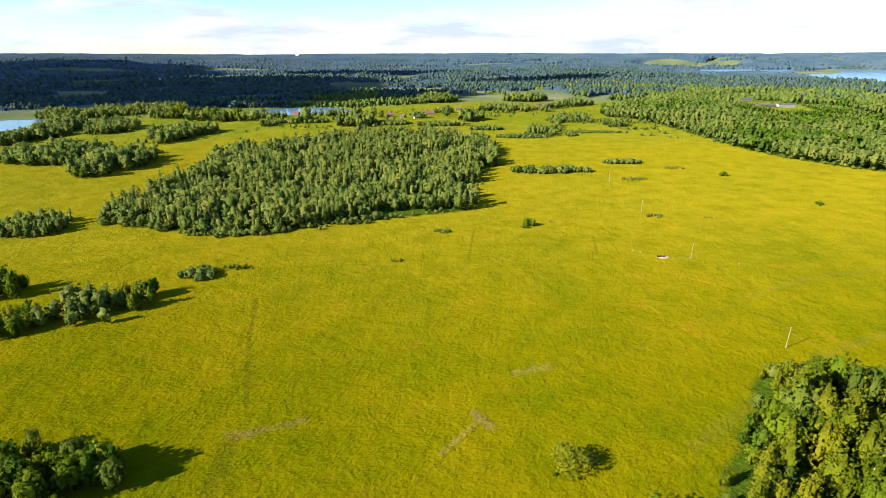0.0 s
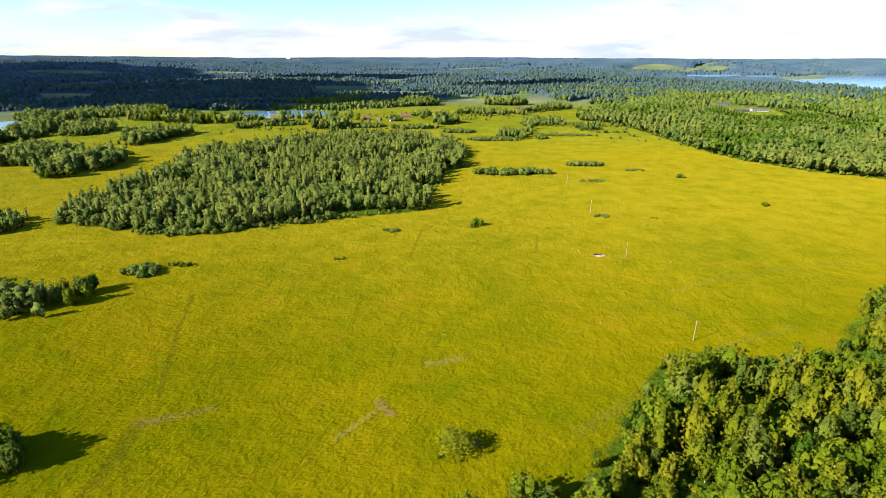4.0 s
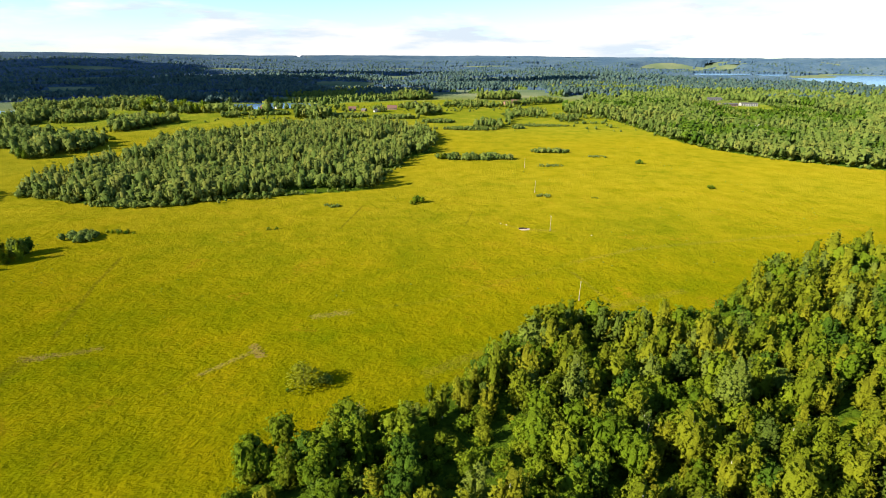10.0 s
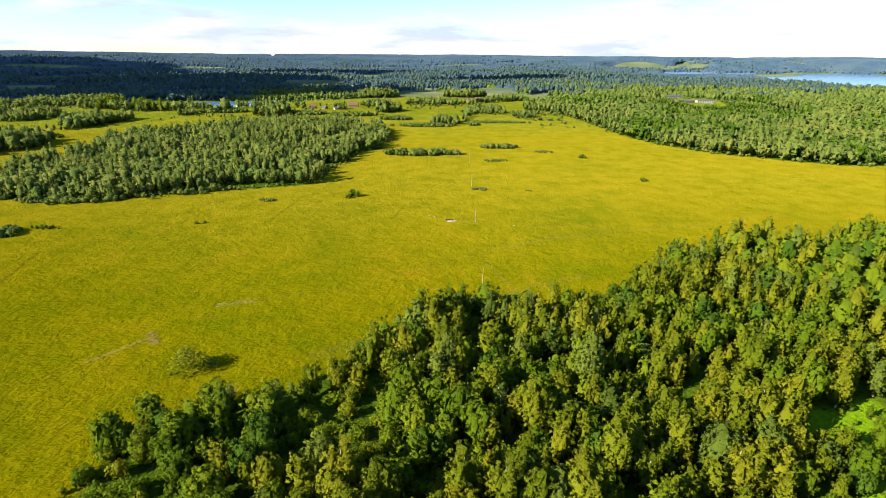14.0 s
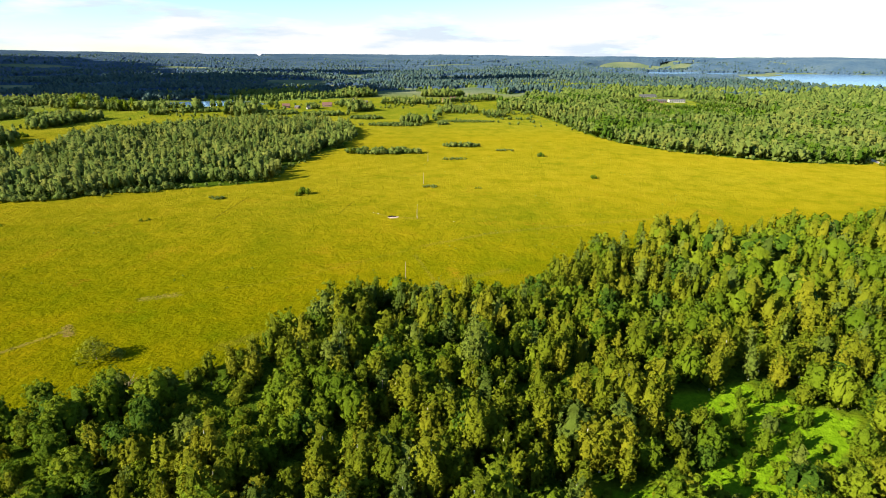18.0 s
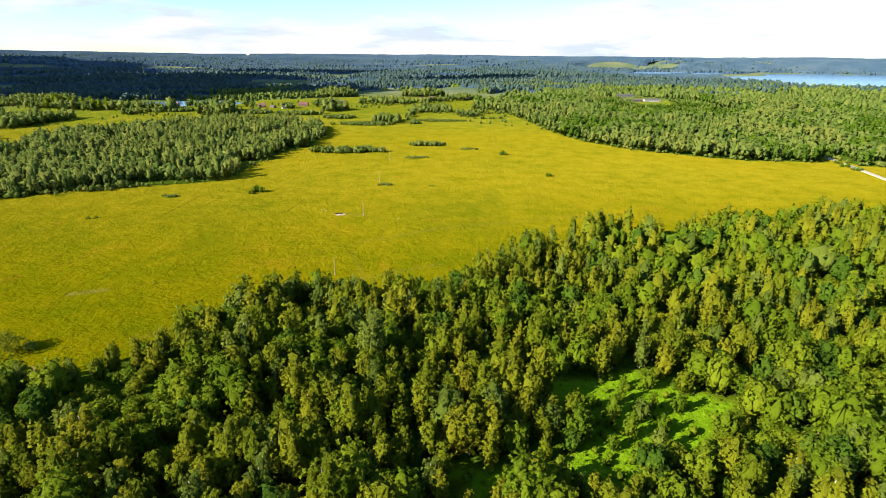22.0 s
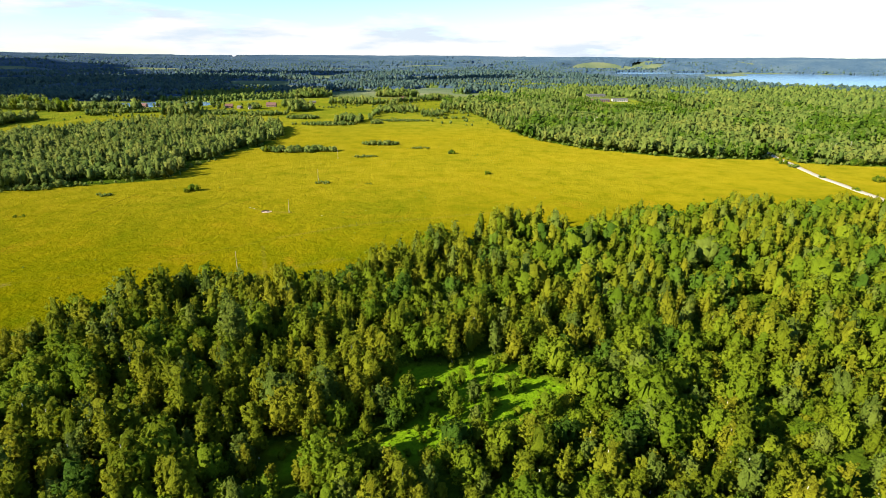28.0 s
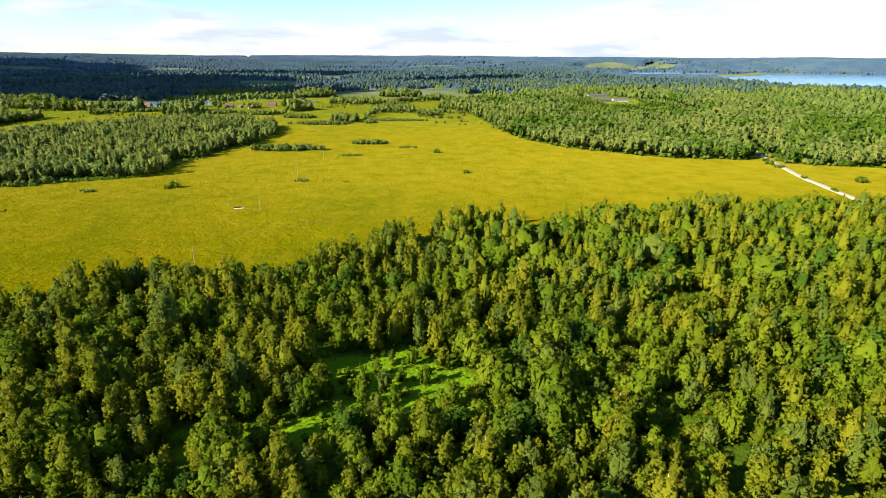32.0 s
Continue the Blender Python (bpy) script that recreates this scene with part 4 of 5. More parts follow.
# ---- groves, hedges and shrubs: x, y, half length, half depth, height ----
WEST = [(-432, 602, 58, 44, 12), (-340, 560, 32, 56, 12), (-341, 503, 3, 3, 10), (-349, 507, 3, 3, 8), (-338, 610, 4, 4, 5), (-332, 632, 5, 4, 5), (-365, 740, 30, 42, 12), (-335, 775, 16, 18, 10),
        (-575, 715, 26, 34, 12), (-578, 790, 30, 42, 12), (-605, 870, 32, 46, 12), (-640, 930, 24, 30, 12), (-490, 815, 34, 44, 10), (-545, 890, 30, 38, 11),
        (-715, 1035, 42, 36, 12), (-655, 1058, 42, 40, 12), (-595, 1082, 42, 40, 12), (-545, 1105, 36, 40, 12), (-455, 965, 20, 16, 15), (-388, 940, 12, 18, 15), (-338, 895, 22, 14, 14),
        (-284, 356, 25, 20, 8), (-222, 247, 8, 12, 10), (-194, 212, 14, 12, 8), (-166, 222, 18, 14, 9), (-146, 238, 9, 11, 8)]
HEDGE = [(-132, 269, 10, 8, 4.5), (-114, 279, 9, 2.2, 2.5), (-104, 121, 15, 9, 9), (-122, 126, 9, 10, 9), (-114, 112, 16, 8, 9), (-192, 354, 15, 3, 4), (-137, 335, 31, 3, 3.5), (-70, 358, 20, 3, 3)]
VILLAGE = [(-486, 975, 27, 24, 13), (-402, 905, 15, 14, 15), (-357, 886, 14, 13, 15), (-261, 826, 15, 14, 8), (-217, 848, 14, 12, 14), (-131, 815, 28, 22, 12), (-39, 890, 12, 12, 9),
           (43, 862, 20, 20, 12), (-8, 810, 31, 12, 6), (124, 1046, 47, 14, 9), (133, 745, 22, 22, 8), (-300, 930, 40, 10, 8), (-180, 930, 40, 10, 9), (0, 1000, 20, 14, 8)]
VALLEY = [(201, 872, 33, 25, 9), (105, 722, 36, 10, 4), (172, 734, 9, 8, 5), (255, 820, 17, 20, 7), (-14, 1290, 48, 45, 13), (188, 1300, 51, 40, 12), (-215, 850, 38, 16, 6),
          (-82, 828, 34, 18, 5), (278, 1170, 38, 30, 9), (210, 758, 39, 8, 2.5), (60, 780, 25, 10, 5), (300, 930, 30, 18, 8)]
MEADOW = [(104, 520, 38, 9, 6), (72, 517, 4, 4, 9), (187, 560, 20, 6, 5), (231, 536, 11, 5, 1.8), (174, 488, 13, 6, 1.5), (262, 498, 3.4, 3, 3.6), (285, 396, 3.4, 3, 2.7), (56, 349, 5.5, 4, 4.6), (151, 371, 6, 4, 1.8),
          (-27, 288, 4, 2.4, 1.5), (0, 339, 7, 4, 1.8), (41, 126, 2.6, 1.6, 3.6), (31, 121, 1.2, 1, 1.6), (187, 366, 2.5, 2.5, 1.3), (126, 168, 9, 6, 5.2), (141, 176, 4, 4, 3.5)]
LANE = [(651, 446, 8, 6, 6), (629, 462, 7, 5, 4), (583, 449, 3.6, 4, 3.6), (582, 432, 6, 5, 2.6), (570, 380, 3.2, 4, 2.2), (560, 330, 3, 4, 2.6), (606, 366, 6, 5, 4.2), (628, 455, 7, 7, 5), (592, 470, 4, 5, 3)]
rng = np.random.default_rng(77)
mass = []
for rows, where in ((WEST, "beside a pasture"), (HEDGE, "on the meadow slope"), (VILLAGE, "by the village"), (VALLEY, "between small fields"), (MEADOW, "alone in the meadow"), (LANE, "beside the gravel road")):
    for x0, y0, hw, hd, h in rows:
        n = max(1, int(round(math.pi * hw * hd / (0.24 * h * h + 4.0))))
        for i in range(n):
            a, u = rng.uniform(0, math.tau), math.sqrt(rng.uniform()) if n > 1 else 0.0
            x, y = x0 + math.cos(a) * u * hw, y0 + math.sin(a) * u * hd
            if inside(np.array([x]), np.array([y]), WOOD_LEFT)[0] and h > 5:
                continue
            s = h * rng.uniform(0.7, 1.35) * (1.05 - 0.25 * u) * (1.25 if h >= 10 else 1.12 if h >= 8 else 1.0)
            low = h < 6.5
            leaf = int(rng.choice([1, 1, 2, 3, 0]))
            leaf_ = {0: 4, 1: 6, 2: 4, 3: 6}[leaf]
            if where in ("by the village", "between small fields") and (low or n > 8) or low and n > 14 or where == "beside a pasture" and n > 30:
                mass.append((x, y, s / 4.0, 5, leaf_) if low else (x, y, s / 10.0, int(rng.integers(2, 4)), leaf_) if rng.uniform() < 0.7 else (x, y, s / 12.0, int(rng.integers(0, 2)), leaf_))
            elif low:
                kind = int(rng.integers(0, 3))
                tree_thing("shrub", "low %s shrub %s" % (LEAF_WORDS[leaf], where), "shrub", SHRUB[kind], ("shrub", kind, leaf), LEAVES[leaf], BARK, x, y, s / 4.0, rng.uniform(0, math.tau), "shrubs " + where, sink=0.15)
            else:
                kind = int(rng.integers(3, 6))
                tree_thing("field_tree", "%s leafy tree %s" % (LEAF_WORDS[leaf], where), "tree", SHRUB[kind], ("shrub", kind, leaf), LEAVES[leaf], BARK, x, y, s / 8.0, rng.uniform(0, math.tau), "trees " + where)
# hedgerows: chains of plan points, height, gap
WEST_ROWS = [
    ([(-523, 1012), (-467, 957), (-378, 911), (-327, 876), (-294, 871), (-240, 860)], 11, 9), ([(-221, 837), (-183, 871), (-146, 833), (-116, 862), (-60, 854)], 9, 9),
    ([(-392, 702), (-360, 692), (-366, 752), (-335, 780)], 8, 6), ([(167, 848), (210, 836), (256, 850), (292, 838), (340, 836)], 7, 4.5), ([(160, 838), (250, 860), (330, 850)], 6, 5)]
EAST_ROWS = [
    ([(125, 782), (140, 753), (161, 758), (167, 848)], 8, 4.5), ([(57, 724), (86, 727), (110, 727), (126, 741)], 3.5, 3), ([(64, 1026), (100, 1057), (156, 1031), (189, 1054), (248, 1103), (281, 1148)], 11, 5),
    ([(80, 1000), (150, 1010), (200, 1030)], 9, 6), ([(238, 795), (250, 786), (271, 782), (309, 784)], 5, 4), ([(-18, 803), (3, 803), (28, 806), (38, 858), (64, 876)], 7, 5), ([(-580, 1024), (-551, 1051), (-480, 1030)], 12, 7),
    ([(-250, 810), (-200, 800), (-150, 805), (-90, 800)], 5, 7), ([(330, 800), (338, 850), (330, 930), (280, 990)], 8, 5)]
for chain, h, gap in WEST_ROWS + EAST_ROWS:
    for (x0, y0), (x1, y1) in zip(chain, chain[1:]):
        n = max(1, int(math.hypot(x1 - x0, y1 - y0) / gap))
        for i in range(n):
            if rng.uniform() < 0.16:
                continue
            u = (i + rng.uniform()) / n
            x, y = x0 + (x1 - x0) * u + rng.normal() * gap * 0.5, y0 + (y1 - y0) * u + rng.normal() * gap * 0.5
            s = h * rng.uniform(0.55, 1.3)
            mass.append((x, y, s / 4.0, 5, int(rng.choice([4, 6, 6]))) if s < 5 else (x, y, s / 9.0, int(rng.choice([3, 3, 2])), int(rng.choice([4, 6, 6, 6]))))
# single bushes dotted over the pastures
for i in range(430):
    x, y = rng.uniform(-560, 360), rng.uniform(690, 1080)
    if waves(np.array([x]), np.array([y]), 110, 44)[0] > -0.1:
        s = rng.uniform(1.2, 5.5)
        mass.append((x, y, s / 4.0, 5, int(rng.choice([4, 6, 6]))))
# low fringe along the edges of the woods, and rank growth in the glade
for poly, first, last, h in ((WOOD_RIGHT, 1, 15, 3.2), (WOOD_LEFT, 0, 8, 3.0), (WOOD_LEFT, 0, 5, 4.6), (WOOD_LEFT, 0, 5, 3.6)):
    for (x0, y0), (x1, y1) in zip(poly[first:last], poly[first + 1:last + 1]):
        n = int(math.hypot(x1 - x0, y1 - y0) / 5.5)
        for i in range(n):
            u = rng.uniform()
            s = h * rng.uniform(0.5, 1.5)
            mass.append((x0 + (x1 - x0) * u + rng.normal() * 3, y0 + (y1 - y0) * u + rng.normal() * 3, s / 4.0, 5, int(rng.choice([4, 6]))))
n = 900
X, Y = rng.uniform(-190, 330, n), rng.uniform(150, 640, n)
ok = (waves(X, Y, 45, 46, 2) > 0.12) & ~inside(X, Y, WOOD_NEAR) & ~inside(X, Y, WOOD_LEFT)
for x, y in zip(X[ok], Y[ok]):
    mass.append((x, y, rng.uniform(0.08, 0.2), 5, 6))
X, Y = scatter(FARM_YARD, 8.0, 87)
for x, y in zip(X, Y):
    if rng.uniform() < 0.45:
        mass.append((x, y, rng.uniform(0.25, 0.7), 5, int(rng.choice([4, 6]))))
X, Y = scatter(GLADE, 3.3, 88)
for x, y in zip(X, Y):
    if rng.uniform() < 0.55:
        mass.append((x, y, rng.uniform(0.15, 0.7), 5, 1))
plant_stuff("grove_trees", "leafy groves and hedgerows between the pastures", mass, MID, 33, trunks=False)

# young trees and shrubs in the glade of the near wood
for x, y, s, leaf in [(231, 82, 1.0, 1), (232, 72, 1.1, 1), (238, 79, 1.0, 2), (231, 63, 0.9, 1), (237, 66, 1.1, 2), (228, 77, 0.8, 1), (241, 73, 0.9, 1), (250, 83, 1.0, 1), (256, 92, 1.1, 0), (220, 77, 0.75, 1), (201, 58, 0.8, 0), (196, 53, 1.0, 0),
                      (226, 68, 0.7, 1), (235, 88, 0.85, 1), (243, 84, 0.8, 1), (234, 58, 1.0, 1), (206, 55, 0.7, 1), (246, 94, 0.9, 1), (239, 96, 0.6, 1), (226, 86, 0.6, 1)]:
    kind = int(rng.integers(3, 6))
    tree_thing("young_tree", "young %s tree growing in a sunny glade" % LEAF_WORDS[leaf], "tree", SHRUB[kind], ("shrub", kind, leaf), LEAVES[leaf], BARK, x, y, s * 0.95, rng.uniform(0, math.tau), "young trees in the glade")
willow = tree_kind("bush", 7, 820, 0.32, 92, False)
tree_thing("spreading_willow", "pale yellow-green willow with a low open crown alone in the meadow", "tree", willow, ("willow", 0), LEAF_OLIVE, BARK, 35.5, 124.5, 1.1, 0.7, "trees alone in the meadow", wide=1.65)
tall = leafy_tree("slender", 24, 8, 520, 7, 0.38, 91)
tree_thing("tall_aspen", "very tall grey-green deciduous tree above the wood", "tree", tall, ("tall", 2), LEAF_GREY, BIRCH, 161, 108, 0.95, 0.4, "trees of the near wood", wide=1.1)

# tall old trees round the village
for i, (x, y) in enumerate([(-527, 1047), (-496, 1018), (-438, 1030), (-400, 992), (-339, 932), (-306, 940), (-308, 910), (-262, 1085), (-265, 1061), (-115, 916), (-101, 901), (-142, 932), (6, 910), (10, 951)]):
    tree_thing("village_tree", "tall round-crowned dark green tree by the village", "tree", NEAR_B[3 + i % 3], ("village", i % 3), LEAF_SOFT, BARK, x, y, rng.uniform(1.15, 1.5), rng.uniform(0, math.tau), "tall trees by the village", wide=rng.uniform(1.0, 1.3))

# ---- grass tufts over the near meadow ----
rng = np.random.default_rng(55)
n = 70000
X, Y = rng.uniform(-170, 340, n), 84.0 * np.exp(rng.uniform(0, 1.55, n))
ok = ~inside(X, Y, WOOD_NEAR) & ~inside(X, Y, WOOD_LEFT) & (off_line(X, Y, [(-5, 125), (11, 146)]) > 0.7 + rng.uniform(0, 1.0, n)) & (np.hypot(X - 126, Y - 290.5) > 4.5)
X, Y = X[ok], Y[ok]
Z = ground(X, Y)
n = len(X)
a = rng.uniform(0, math.tau, n)
w, h = rng.uniform(0.35, 0.75, n), rng.uniform(0.05, 0.26, n)
dx, dy = np.cos(a) * w, np.sin(a) * w
lean_x, lean_y = rng.normal(0.2, 0.25, n), rng.normal(0.12, 0.25, n)
v = np.stack([np.stack([X - dx, Y - dy, Z - 0.15], 1), np.stack([X + dx, Y + dy, Z - 0.15], 1), np.stack([X + lean_x, Y + lean_y, Z + h], 1)], 1).reshape(-1, 3)
k = Mat("grass_tufts", 0.9, 0.0)
col = k.ramp(k.math("ADD", k.math("MULTIPLY", k.island, 0.25), k.math("MULTIPLY", k.noise(0.03, 4, 0.6), 0.75)), [(0.25, (0.110, 0.126, 0.002)), (0.5, (0.160, 0.154, 0.002)), (0.8, (0.205, 0.172, 0.003))])
k.color(col)
tr = k.t.nodes.new("ShaderNodeBsdfTranslucent")
k.link(col, tr.inputs["Color"])
ms = k.t.nodes.new("ShaderNodeMixShader")
ms.inputs[0].default_value = 0.4
k.link(k.b.outputs[0], ms.inputs[1]), k.link(tr.outputs[0], ms.inputs[2]), k.link(ms.outputs[0], k.out.inputs["Surface"])
tagged(new("grass_tufts", mesh_quads("grass_tufts", v, np.arange(3 * n).reshape(-1, 3), [k.m])), "uneven yellow-green tussocks of meadow grass", "grass", kind="stuff")

# ---- small parts helper ----


def part(name, bm, material, parent, label=""):
    """Links a bmesh as one mesh object under a thing or a part."""
    data = bpy.data.meshes.new(name)
    bm.to_mesh(data)
    bm.free()
    data.materials.append(material)
    ob = new(name, data)
    ob.parent = parent
    if label:
        tagged(ob, label)
    return ob


def box(cx, cy, cz, sx, sy, sz, bevel=0.0):
    bm = bmesh.new()
    bmesh.ops.create_cube(bm, size=1, matrix=Matrix.Translation((cx, cy, cz)) @ Matrix.Diagonal((sx, sy, sz, 1)))
    if bevel:
        bmesh.ops.bevel(bm, geom=bm.edges[:], offset=bevel, segments=1, affect="EDGES")
    return bm


def solid(points, faces):
    bm = bmesh.new()
    vs = [bm.verts.new(p) for p in points]
    for f in faces:
        bm.faces.new([vs[i] for i in f])
    bmesh.ops.recalc_face_normals(bm, faces=bm.faces[:])
    return bm


def pole_mesh(p0, p1, r0, r1, sides=10):
    v, f = tube(p0, p1, r0, r1, sides)
    bm = solid([tuple(p) for p in v], [tuple(int(i) for i in t) for t in f])
    return bm


def plain(name, a, b, scale=2.0, rough=0.85, bump=0.3):
    m = Mat(name, rough, 0.2)
    return m.color(m.ramp(m.noise(scale, 5, 0.65), [(0.35, a), (0.65, b)])).bump(m.noise(scale * 4, 4), bump, 0.03).m


WOOD_GREY = plain("weathered_wood", (0.20, 0.16, 0.09), (0.36, 0.29, 0.18), 6)
CONCRETE = plain("concrete", (0.22, 0.21, 0.19), (0.34, 0.32, 0.28), 3)
PLASTER = plain("pale_plaster", (0.36, 0.33, 0.28), (0.48, 0.45, 0.39), 1.5)
BRICK = plain("red_brick", (0.17, 0.09, 0.06), (0.27, 0.16, 0.11), 2.5)
TIMBER = plain("brown_timber", (0.11, 0.07, 0.045), (0.19, 0.13, 0.09), 3)
SLATE = plain("grey_roofing", (0.07, 0.068, 0.064), (0.12, 0.115, 0.11), 1.2)
TILE = plain("red_roofing", (0.11, 0.055, 0.04), (0.16, 0.09, 0.07), 1.2)
GLASS = plain("dark_window", (0.03, 0.04, 0.05), (0.06, 0.07, 0.08), 2.0, 0.15, 0.0)
SAND = plain("pale_sand", (0.36, 0.25, 0.16), (0.50, 0.38, 0.27), 1.2)
CHAR = plain("charred_wood", (0.010, 0.009, 0.008), (0.05, 0.035, 0.025), 4)
TWIG = plain("dry_twigs", (0.22, 0.16, 0.09), (0.36, 0.28, 0.17), 5)
STONE = plain("pale_stone", (0.36, 0.34, 0.30), (0.5, 0.48, 0.43), 3)

# ---- gravel road ----
k = Mat("gravel", 0.95, 0.1)
k.color(k.ramp(k.noise(0.7, 6, 0.7), [(0.3, (0.36, 0.30, 0.21)), (0.7, (0.48, 0.42, 0.32))])).bump(k.noise(3.0, 5), 0.5, 0.1)
pts = []
for (x0, y0), (x1, y1) in zip(ROAD, ROAD[1:]):
    for i in range(12):
        pts.append((x0 + (x1 - x0) * i / 12, y0 + (y1 - y0) * i / 12))
pts = np.array(pts)
for _ in range(4):
    pts[1:-1] = (pts[:-2] + 2 * pts[1:-1] + pts[2:]) / 4
side = np.gradient(pts, axis=0)
side /= np.linalg.norm(side, axis=1, keepdims=True)
side = np.stack([side[:, 1], -side[:, 0]], 1)
rows = []
for u, dz in ((-3.1, -0.3), (-2.4, 0.22), (0.0, 0.34), (2.4, 0.22), (3.1, -0.3)):
    wob = 0.25 * np.sin(np.arange(len(pts)) * 1.7 + u)
    p = pts + side * (u + np.sign(u) * wob)[:, None]
    rows.append(np.column_stack([p, ground(pts[:, 0], pts[:, 1]) + dz + 0.25]))
tagged(new("road", mesh_quads("road", np.concatenate(rows), grid_quads(5, len(pts)), [k.m], smooth=True)), "pale straight gravel road crossing the meadow to the wood", "road", kind="structure")

# ---- power poles ----
POLES = [(137, 190), (141, 288), (145, 382), (149, 478), (133.5, 95)]
for x, y in POLES:
    root = tagged(new("power_pole"), "weathered grey wooden power pole standing in grass", "pole", "poles of the power line")
    root.location = (x, y, float(ground(x, y)))
    root.rotation_euler = (radians(1.2 * math.sin(y)), radians(1.5), 0)
    part("shaft", pole_mesh((0, 0, -0.5), (0, 0, 9.0), 0.16, 0.11), WOOD_GREY, root)
    part("stub", pole_mesh((0.24, 0, -0.5), (0.24, 0, 1.6), 0.16, 0.15, 8), WOOD_GREY, root, "thick stub beside the pole's foot")
    part("crossarm", box(0, 0, 8.75, 0.10, 1.1, 0.10, 0.01), WOOD_GREY, root)
    for dy in (-0.48, 0.0, 0.48):
        part("insulator", pole_mesh((0, dy, 8.8), (0, dy, 9.05 + (0.15 if dy == 0 else 0)), 0.05, 0.035, 6), PLASTER, root)

# ---- bare sandy patch with charred remains ----
bm = bmesh.new()
ring = [bm.verts.new((126 + math.cos(a) * (3.4 + 0.5 * math.sin(3 * a)), 290.5 + math.sin(a) * (2.6 + 0.4 * math.sin(2 * a + 1)), float(ground(126, 290.5)) + 0.06)) for a in (i * math.tau / 28 for i in range(28))]
mid_v = bm.verts.new((126, 290.5, float(ground(126, 290.5)) + 0.30))
for i in range(28):
    bm.faces.new((ring[i], ring[(i + 1) % 28], mid_v))
data = bpy.data.meshes.new("sand_patch")
bm.to_mesh(data)
bm.free()
data.materials.append(SAND)
tagged(new("sand_patch", data), "pale trodden sandy patch in the meadow", "bare ground", kind="structure")
for i, (dx, dy, a, ln) in enumerate([(-1.4, 0.2, 0.3, 2.6), (-0.4, 0.6, 1.0, 2.0), (0.9, 0.3, -0.4, 2.4), (-1.9, 0.7, 1.4, 1.5), (1.6, 0.5, 0.9, 1.6)]):
    root = tagged(new("charred_log"), "short charred log lying on pale sand", "log", "charred logs on the sand")
    root.location, root.rotation_euler = (125.4 + dx, 290.6 + dy, float(ground(126, 290.5)) + 0.40), (0, 0, a)
    part("stem", pole_mesh((-ln / 2, 0, 0), (ln / 2, 0, 0.1), 0.36, 0.28, 8), CHAR, root)
    part("branch", pole_mesh((ln * 0.1, 0, 0.1), (ln * 0.25, 0.5, 0.6), 0.12, 0.06, 6), CHAR, root)

rng = np.random.default_rng(3)
for x, y in ((163.6, 278.3), (112.6, 302.0), (116.0, 299.0)):
    bm = bmesh.new()
    bmesh.ops.create_icosphere(bm, subdivisions=2, radius=0.38)
    for v in bm.verts:
        v.co *= 0.85 + 0.3 * rng.uniform()
        v.co.z *= 0.6
    data = bpy.data.meshes.new("boulder")
    bm.to_mesh(data)
    bm.free()
    data.materials.append(STONE)
    ob = tagged(new("boulder", data), "small pale boulder lying in the grass", "stone", "boulders in the meadow")
    ob.location = (x, y, float(ground(x, y)) + 0.2)

# ---- leafless dry bush by the wood ----
root = tagged(new("dry_bush"), "leafless pale dry bush at the wood's edge", "bush")
root.location = (54, 108, float(ground(54, 108)))
for i in range(46):
    a, tilt, ln = rng.uniform(0, math.tau), rng.uniform(0.15, 0.95), rng.uniform(2.6, 4.6)
    d = Vector((math.cos(a) * math.sin(tilt), math.sin(a) * math.sin(tilt), math.cos(tilt)))
    foot = Vector((math.cos(a), math.sin(a), 0)) * rng.uniform(0, 0.6)
    part("twig", pole_mesh(tuple(foot - Vector((0, 0, 0.2))), tuple(foot + d * ln), 0.07, 0.02, 4), TWIG, root)

# ---- bare pale trunks standing in the wood ----
DEAD_STANDS = [(672, 492), (470, 700)]
for x0, y0 in DEAD_STANDS:
    for i in range(8):
        x, y = x0 + rng.uniform(-14, 14), y0 + rng.uniform(-6, 6)
        h = rng.uniform(12, 17)
        root = tagged(new("dead_birch"), "bare pale dead birch trunk at the wood's edge", "tree", "dead birches")
        root.location, root.rotation_euler = (x, y, float(ground(x, y))), (rng.normal() * 0.05, rng.normal() * 0.05, rng.uniform(0, 6))
        part("trunk", pole_mesh((0, 0, -0.4), (0, 0, h), 0.34, 0.08, 7), BIRCH, root)
        for j in range(5):
            z, a = h * rng.uniform(0.45, 0.9), rng.uniform(0, math.tau)
            part("branch", pole_mesh((0, 0, z), (math.cos(a) * 1.3, math.sin(a) * 1.3, z + 1.1), 0.09, 0.03, 4), BIRCH, root)

# ---- houses ----


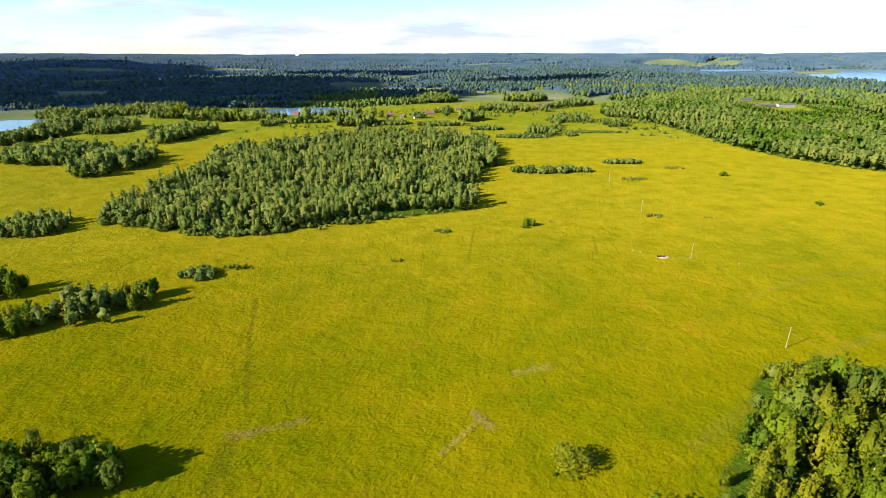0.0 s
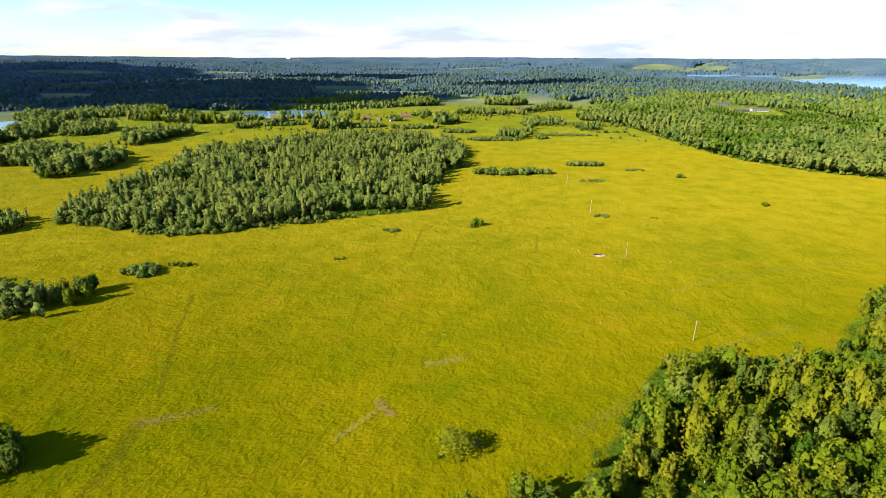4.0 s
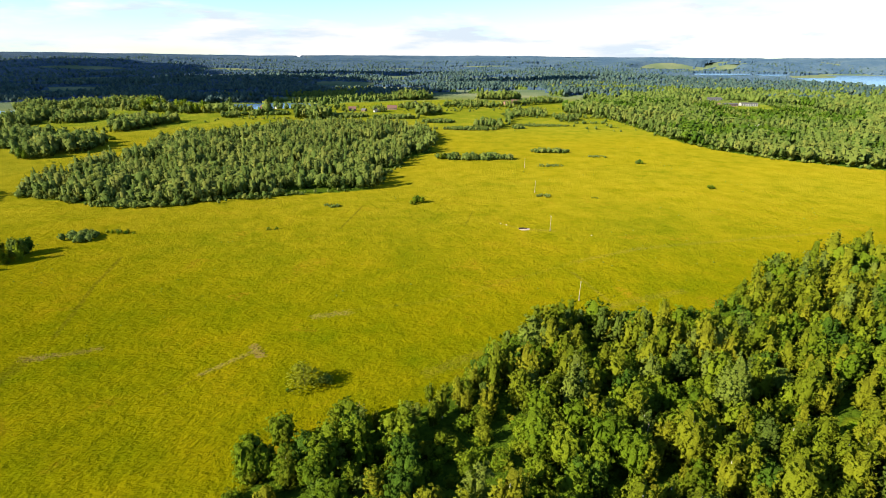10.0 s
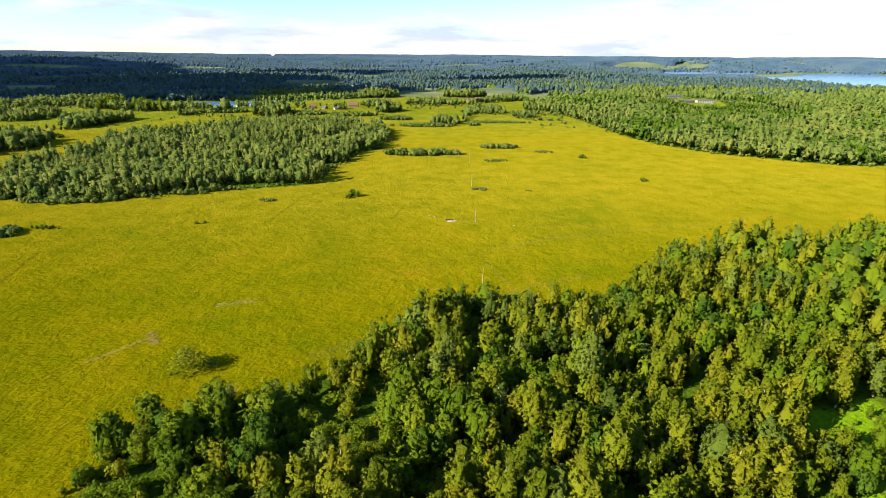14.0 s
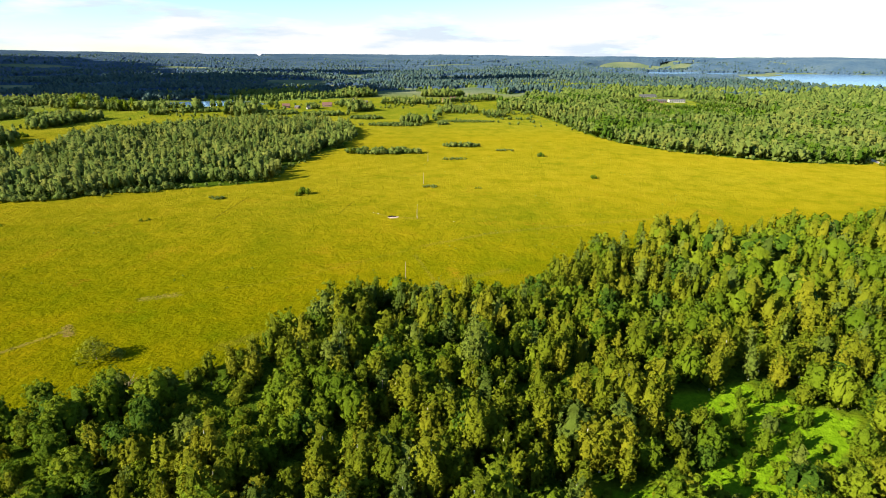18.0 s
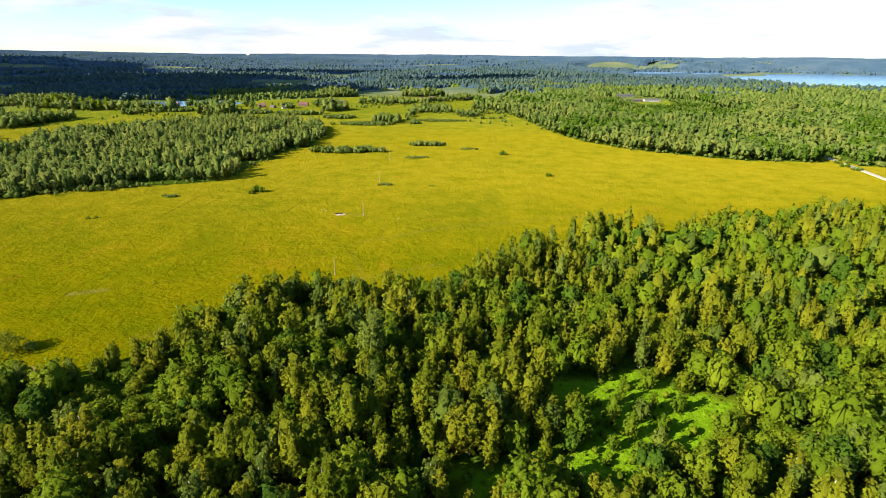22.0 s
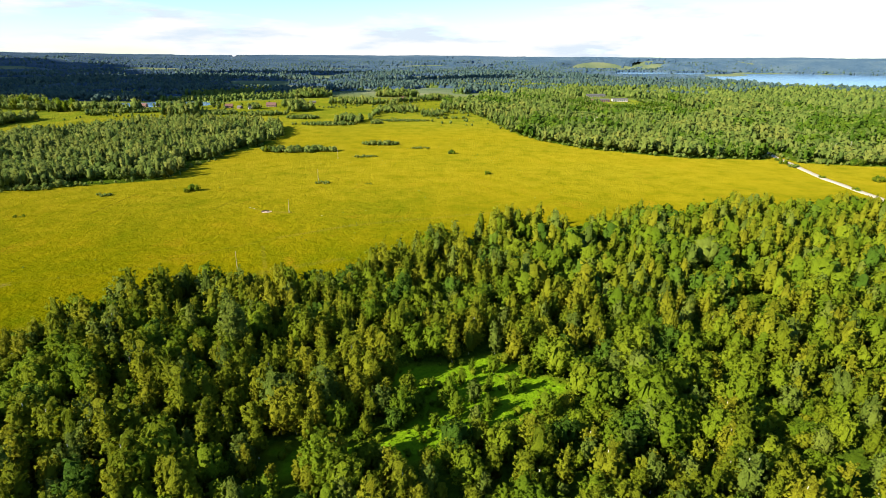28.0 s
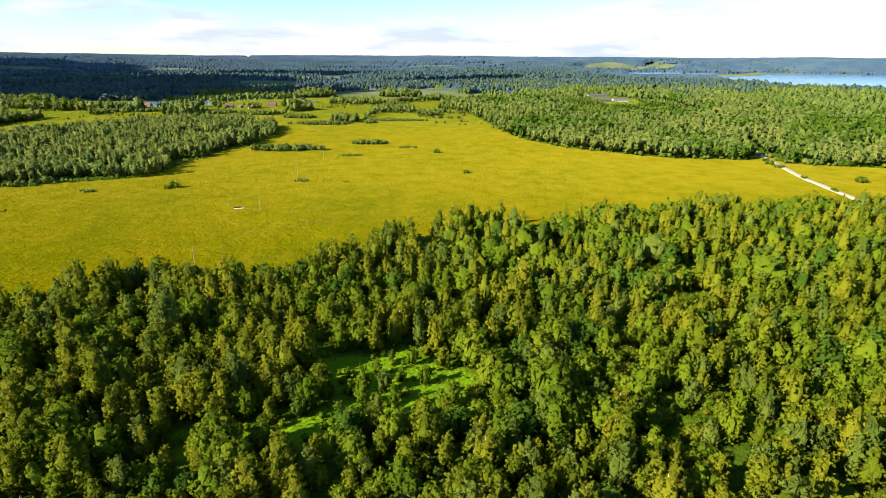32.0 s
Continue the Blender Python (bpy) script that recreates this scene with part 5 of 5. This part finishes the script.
def house(x, y, turn, length, depth, wall_h, roof_h, wall, roof, label, windows=3, chimney=True, name="house", door=True, openings=False):
    """A pitched-roof house: walls with gables, two roof slopes, door, windows, chimney."""
    root = tagged(new(name), label, name)
    root.location, root.rotation_euler = (x, y, float(ground(x, y)) - 0.2), (0, 0, turn)
    a, b, h, r = length / 2, depth / 2, wall_h, wall_h + roof_h
    pts_ = [(-a, -b, 0), (a, -b, 0), (a, b, 0), (-a, b, 0), (-a, -b, h), (a, -b, h), (a, b, h), (-a, b, h), (-a, 0, r), (a, 0, r)]
    part("wall", solid(pts_, [(0, 1, 5, 4), (2, 3, 7, 6), (0, 4, 8, 7, 3), (1, 2, 6, 9, 5), (0, 3, 2, 1)]), wall, root)
    over, th = 0.5, 0.18
    for s in (-1, 1):
        slope = roof_h / b
        e = (s * (b + over), h - over * slope + 0.05)
        q = [(-a - over, e[0], e[1]), (a + over, e[0], e[1]), (a + over, 0, r + 0.05), (-a - over, 0, r + 0.05)]
        q += [(p[0], p[1], p[2] + th) for p in q]
        part("roof_slope", solid(q, [(0, 1, 2, 3), (4, 5, 6, 7), (0, 1, 5, 4), (1, 2, 6, 5), (2, 3, 7, 6), (3, 0, 4, 7)]), roof, root)
    for s in (-1, 1):
        for i in range(windows):
            wx = -a + (i + 0.5) * length / windows
            if door and s < 0 and i == windows // 2:
                part("door", box(wx, s * (b + 0.02), 1.05, 1.0, 0.10, 2.1), TIMBER, root)
                continue
            big = (2.4, 2.6) if openings else (1.1, 1.2)
            win = part("window", box(wx, s * (b + 0.01), wall_h * 0.52, big[0], 0.08, big[1]), GLASS, root)
            if not openings:
                part("frame", box(wx, s * (b + 0.035), wall_h * 0.52 - 0.68, 1.4, 0.12, 0.12), PLASTER, win)
                part("frame", box(wx, s * (b + 0.035), wall_h * 0.52 + 0.68, 1.4, 0.12, 0.12), PLASTER, win)
        part("gable_window", box(s * (a + 0.01), 0, wall_h * 0.95, 0.08, 1.0, 1.0), GLASS, root)
    if chimney:
        part("chimney", box(a * 0.25, 0, r + 0.4, 0.7, 0.7, 1.8, 0.04), BRICK, root)
    return root


house(-312, 966, 0.3, 11, 7, 3.0, 2.6, PLASTER, SLATE, "white low farmhouse with a grey pitched roof")
house(-262, 985, -0.2, 12, 8, 3.2, 3.2, BRICK, TILE, "reddish house with a tiled roof near the lake")
house(-240, 990, 0.9, 7, 5, 2.6, 2.0, PLASTER, SLATE, "small white outbuilding near the lake", 2, False)
house(-88, 914, 0.1, 12, 8, 3.4, 3.6, BRICK, TILE, "red brick house with a faded red roof", 3)
house(-66, 900, -0.5, 8, 6, 2.6, 2.2, TIMBER, SLATE, "brown timber shed with a grey roof", 2, False)
house(-43, 884, 0.5, 9, 6, 3.0, 2.8, PLASTER, SLATE, "white gabled cottage with a grey roof", 3)
house(-24, 944, 0.0, 16, 9, 3.6, 4.0, TIMBER, TILE, "dark red-brown timber barn with a pitched roof", 3, False, "barn")
house(-12, 1034, 0.2, 10, 7, 2.8, 2.5, PLASTER, SLATE, "pale cottage with a grey roof behind gardens", 3)
house(8, 1056, 1.3, 10, 8, 4.2, 4.2, PLASTER, SLATE, "tall white gabled house with a dark roof", 3)
house(30, 1050, 0.0, 12, 6, 2.6, 2.2, TIMBER, SLATE, "weathered timber shed beside the white house", 3, False)
house(188, 1078, 0.4, 12, 9, 4.0, 3.8, BRICK, TILE, "red brick house with a red roof", 3)
house(206, 1098, -0.3, 14, 9, 4.0, 4.2, BRICK, TILE, "larger red-roofed brick house among trees", 4)
house(222, 1080, 0.2, 7, 5, 2.6, 2.0, PLASTER, SLATE, "small pale outbuilding beside brick houses", 2, False)
house(640, 1200, 0.12, 46, 13, 5.0, 2.6, CONCRETE, SLATE, "long derelict grey farm shed with dark openings", 9, False, "barn", False, True)
house(594, 1026, 0.02, 34, 12, 4.2, 1.8, BRICK, SLATE, "long derelict brick cowshed with broken openings", 8, False, "barn", False, True)
house(634, 1030, -0.06, 30, 11, 4.6, 1.6, PLASTER, SLATE, "long pale farm building with dark openings", 7, False, "barn", False, True)
house(604, 1300, 0.3, 22, 11, 4.5, 2.2, PLASTER, SLATE, "pale ruined farm building among trees", 5, False, "barn", False, True)
house(586, 1270, 0.9, 14, 9, 3.5, 1.8, CONCRETE, SLATE, "small grey ruined farm building", 3, False, "barn", False, True)

# ---- clouds that throw the shade over the far country ----
k = Mat("cloud_white", 1.0, 0.0)
k.color(k.ramp(k.noise(0.004, 4), [(0.3, (0.80, 0.82, 0.86)), (0.7, (0.92, 0.92, 0.92))]))
rng = np.random.default_rng(12)
shift = 1200 / math.tan(SUN_EL)


def cloud(cx, cy, rx, ry, n):
    """A bank of cloud over the plan place where its shade falls."""
    bits = []
    for i in range(n):
        a, u = rng.uniform(0, math.tau), math.sqrt(rng.uniform())
        bm_ = bmesh.new()
        bmesh.ops.create_icosphere(bm_, subdivisions=2, radius=1)
        s = rng.uniform(0.22, 0.42)
        v = np.array([tuple(q.co) for q in bm_.verts]) * (1 + 0.15 * rng.uniform(-1, 1, (len(bm_.verts), 1))) * (rx * s, ry * s, 90)
        f = np.array([[q.index for q in t.verts] for t in bm_.faces])
        bm_.free()
        bits.append((v + (cx + math.cos(SUN_AZ) * shift + math.cos(a) * u * rx * 0.8, cy + math.sin(SUN_AZ) * shift + math.sin(a) * u * ry * 0.8, 1200), f))
    v, f = gather(bits)
    tagged(new("cloud", mesh_quads("cloud", v, f, [k.m], smooth=True)), "white cumulus cloud drifting high over the land", "cloud", kind="structure")


cloud(-880, 1760, 620, 560, 26)
cloud(-1700, 2500, 720, 720, 26)
cloud(-560, 1240, 260, 110, 8)
cloud(-260, 1400, 330, 170, 12)
cloud(-380, 2880, 430, 200, 12)
cloud(390, 2200, 270, 150, 8)
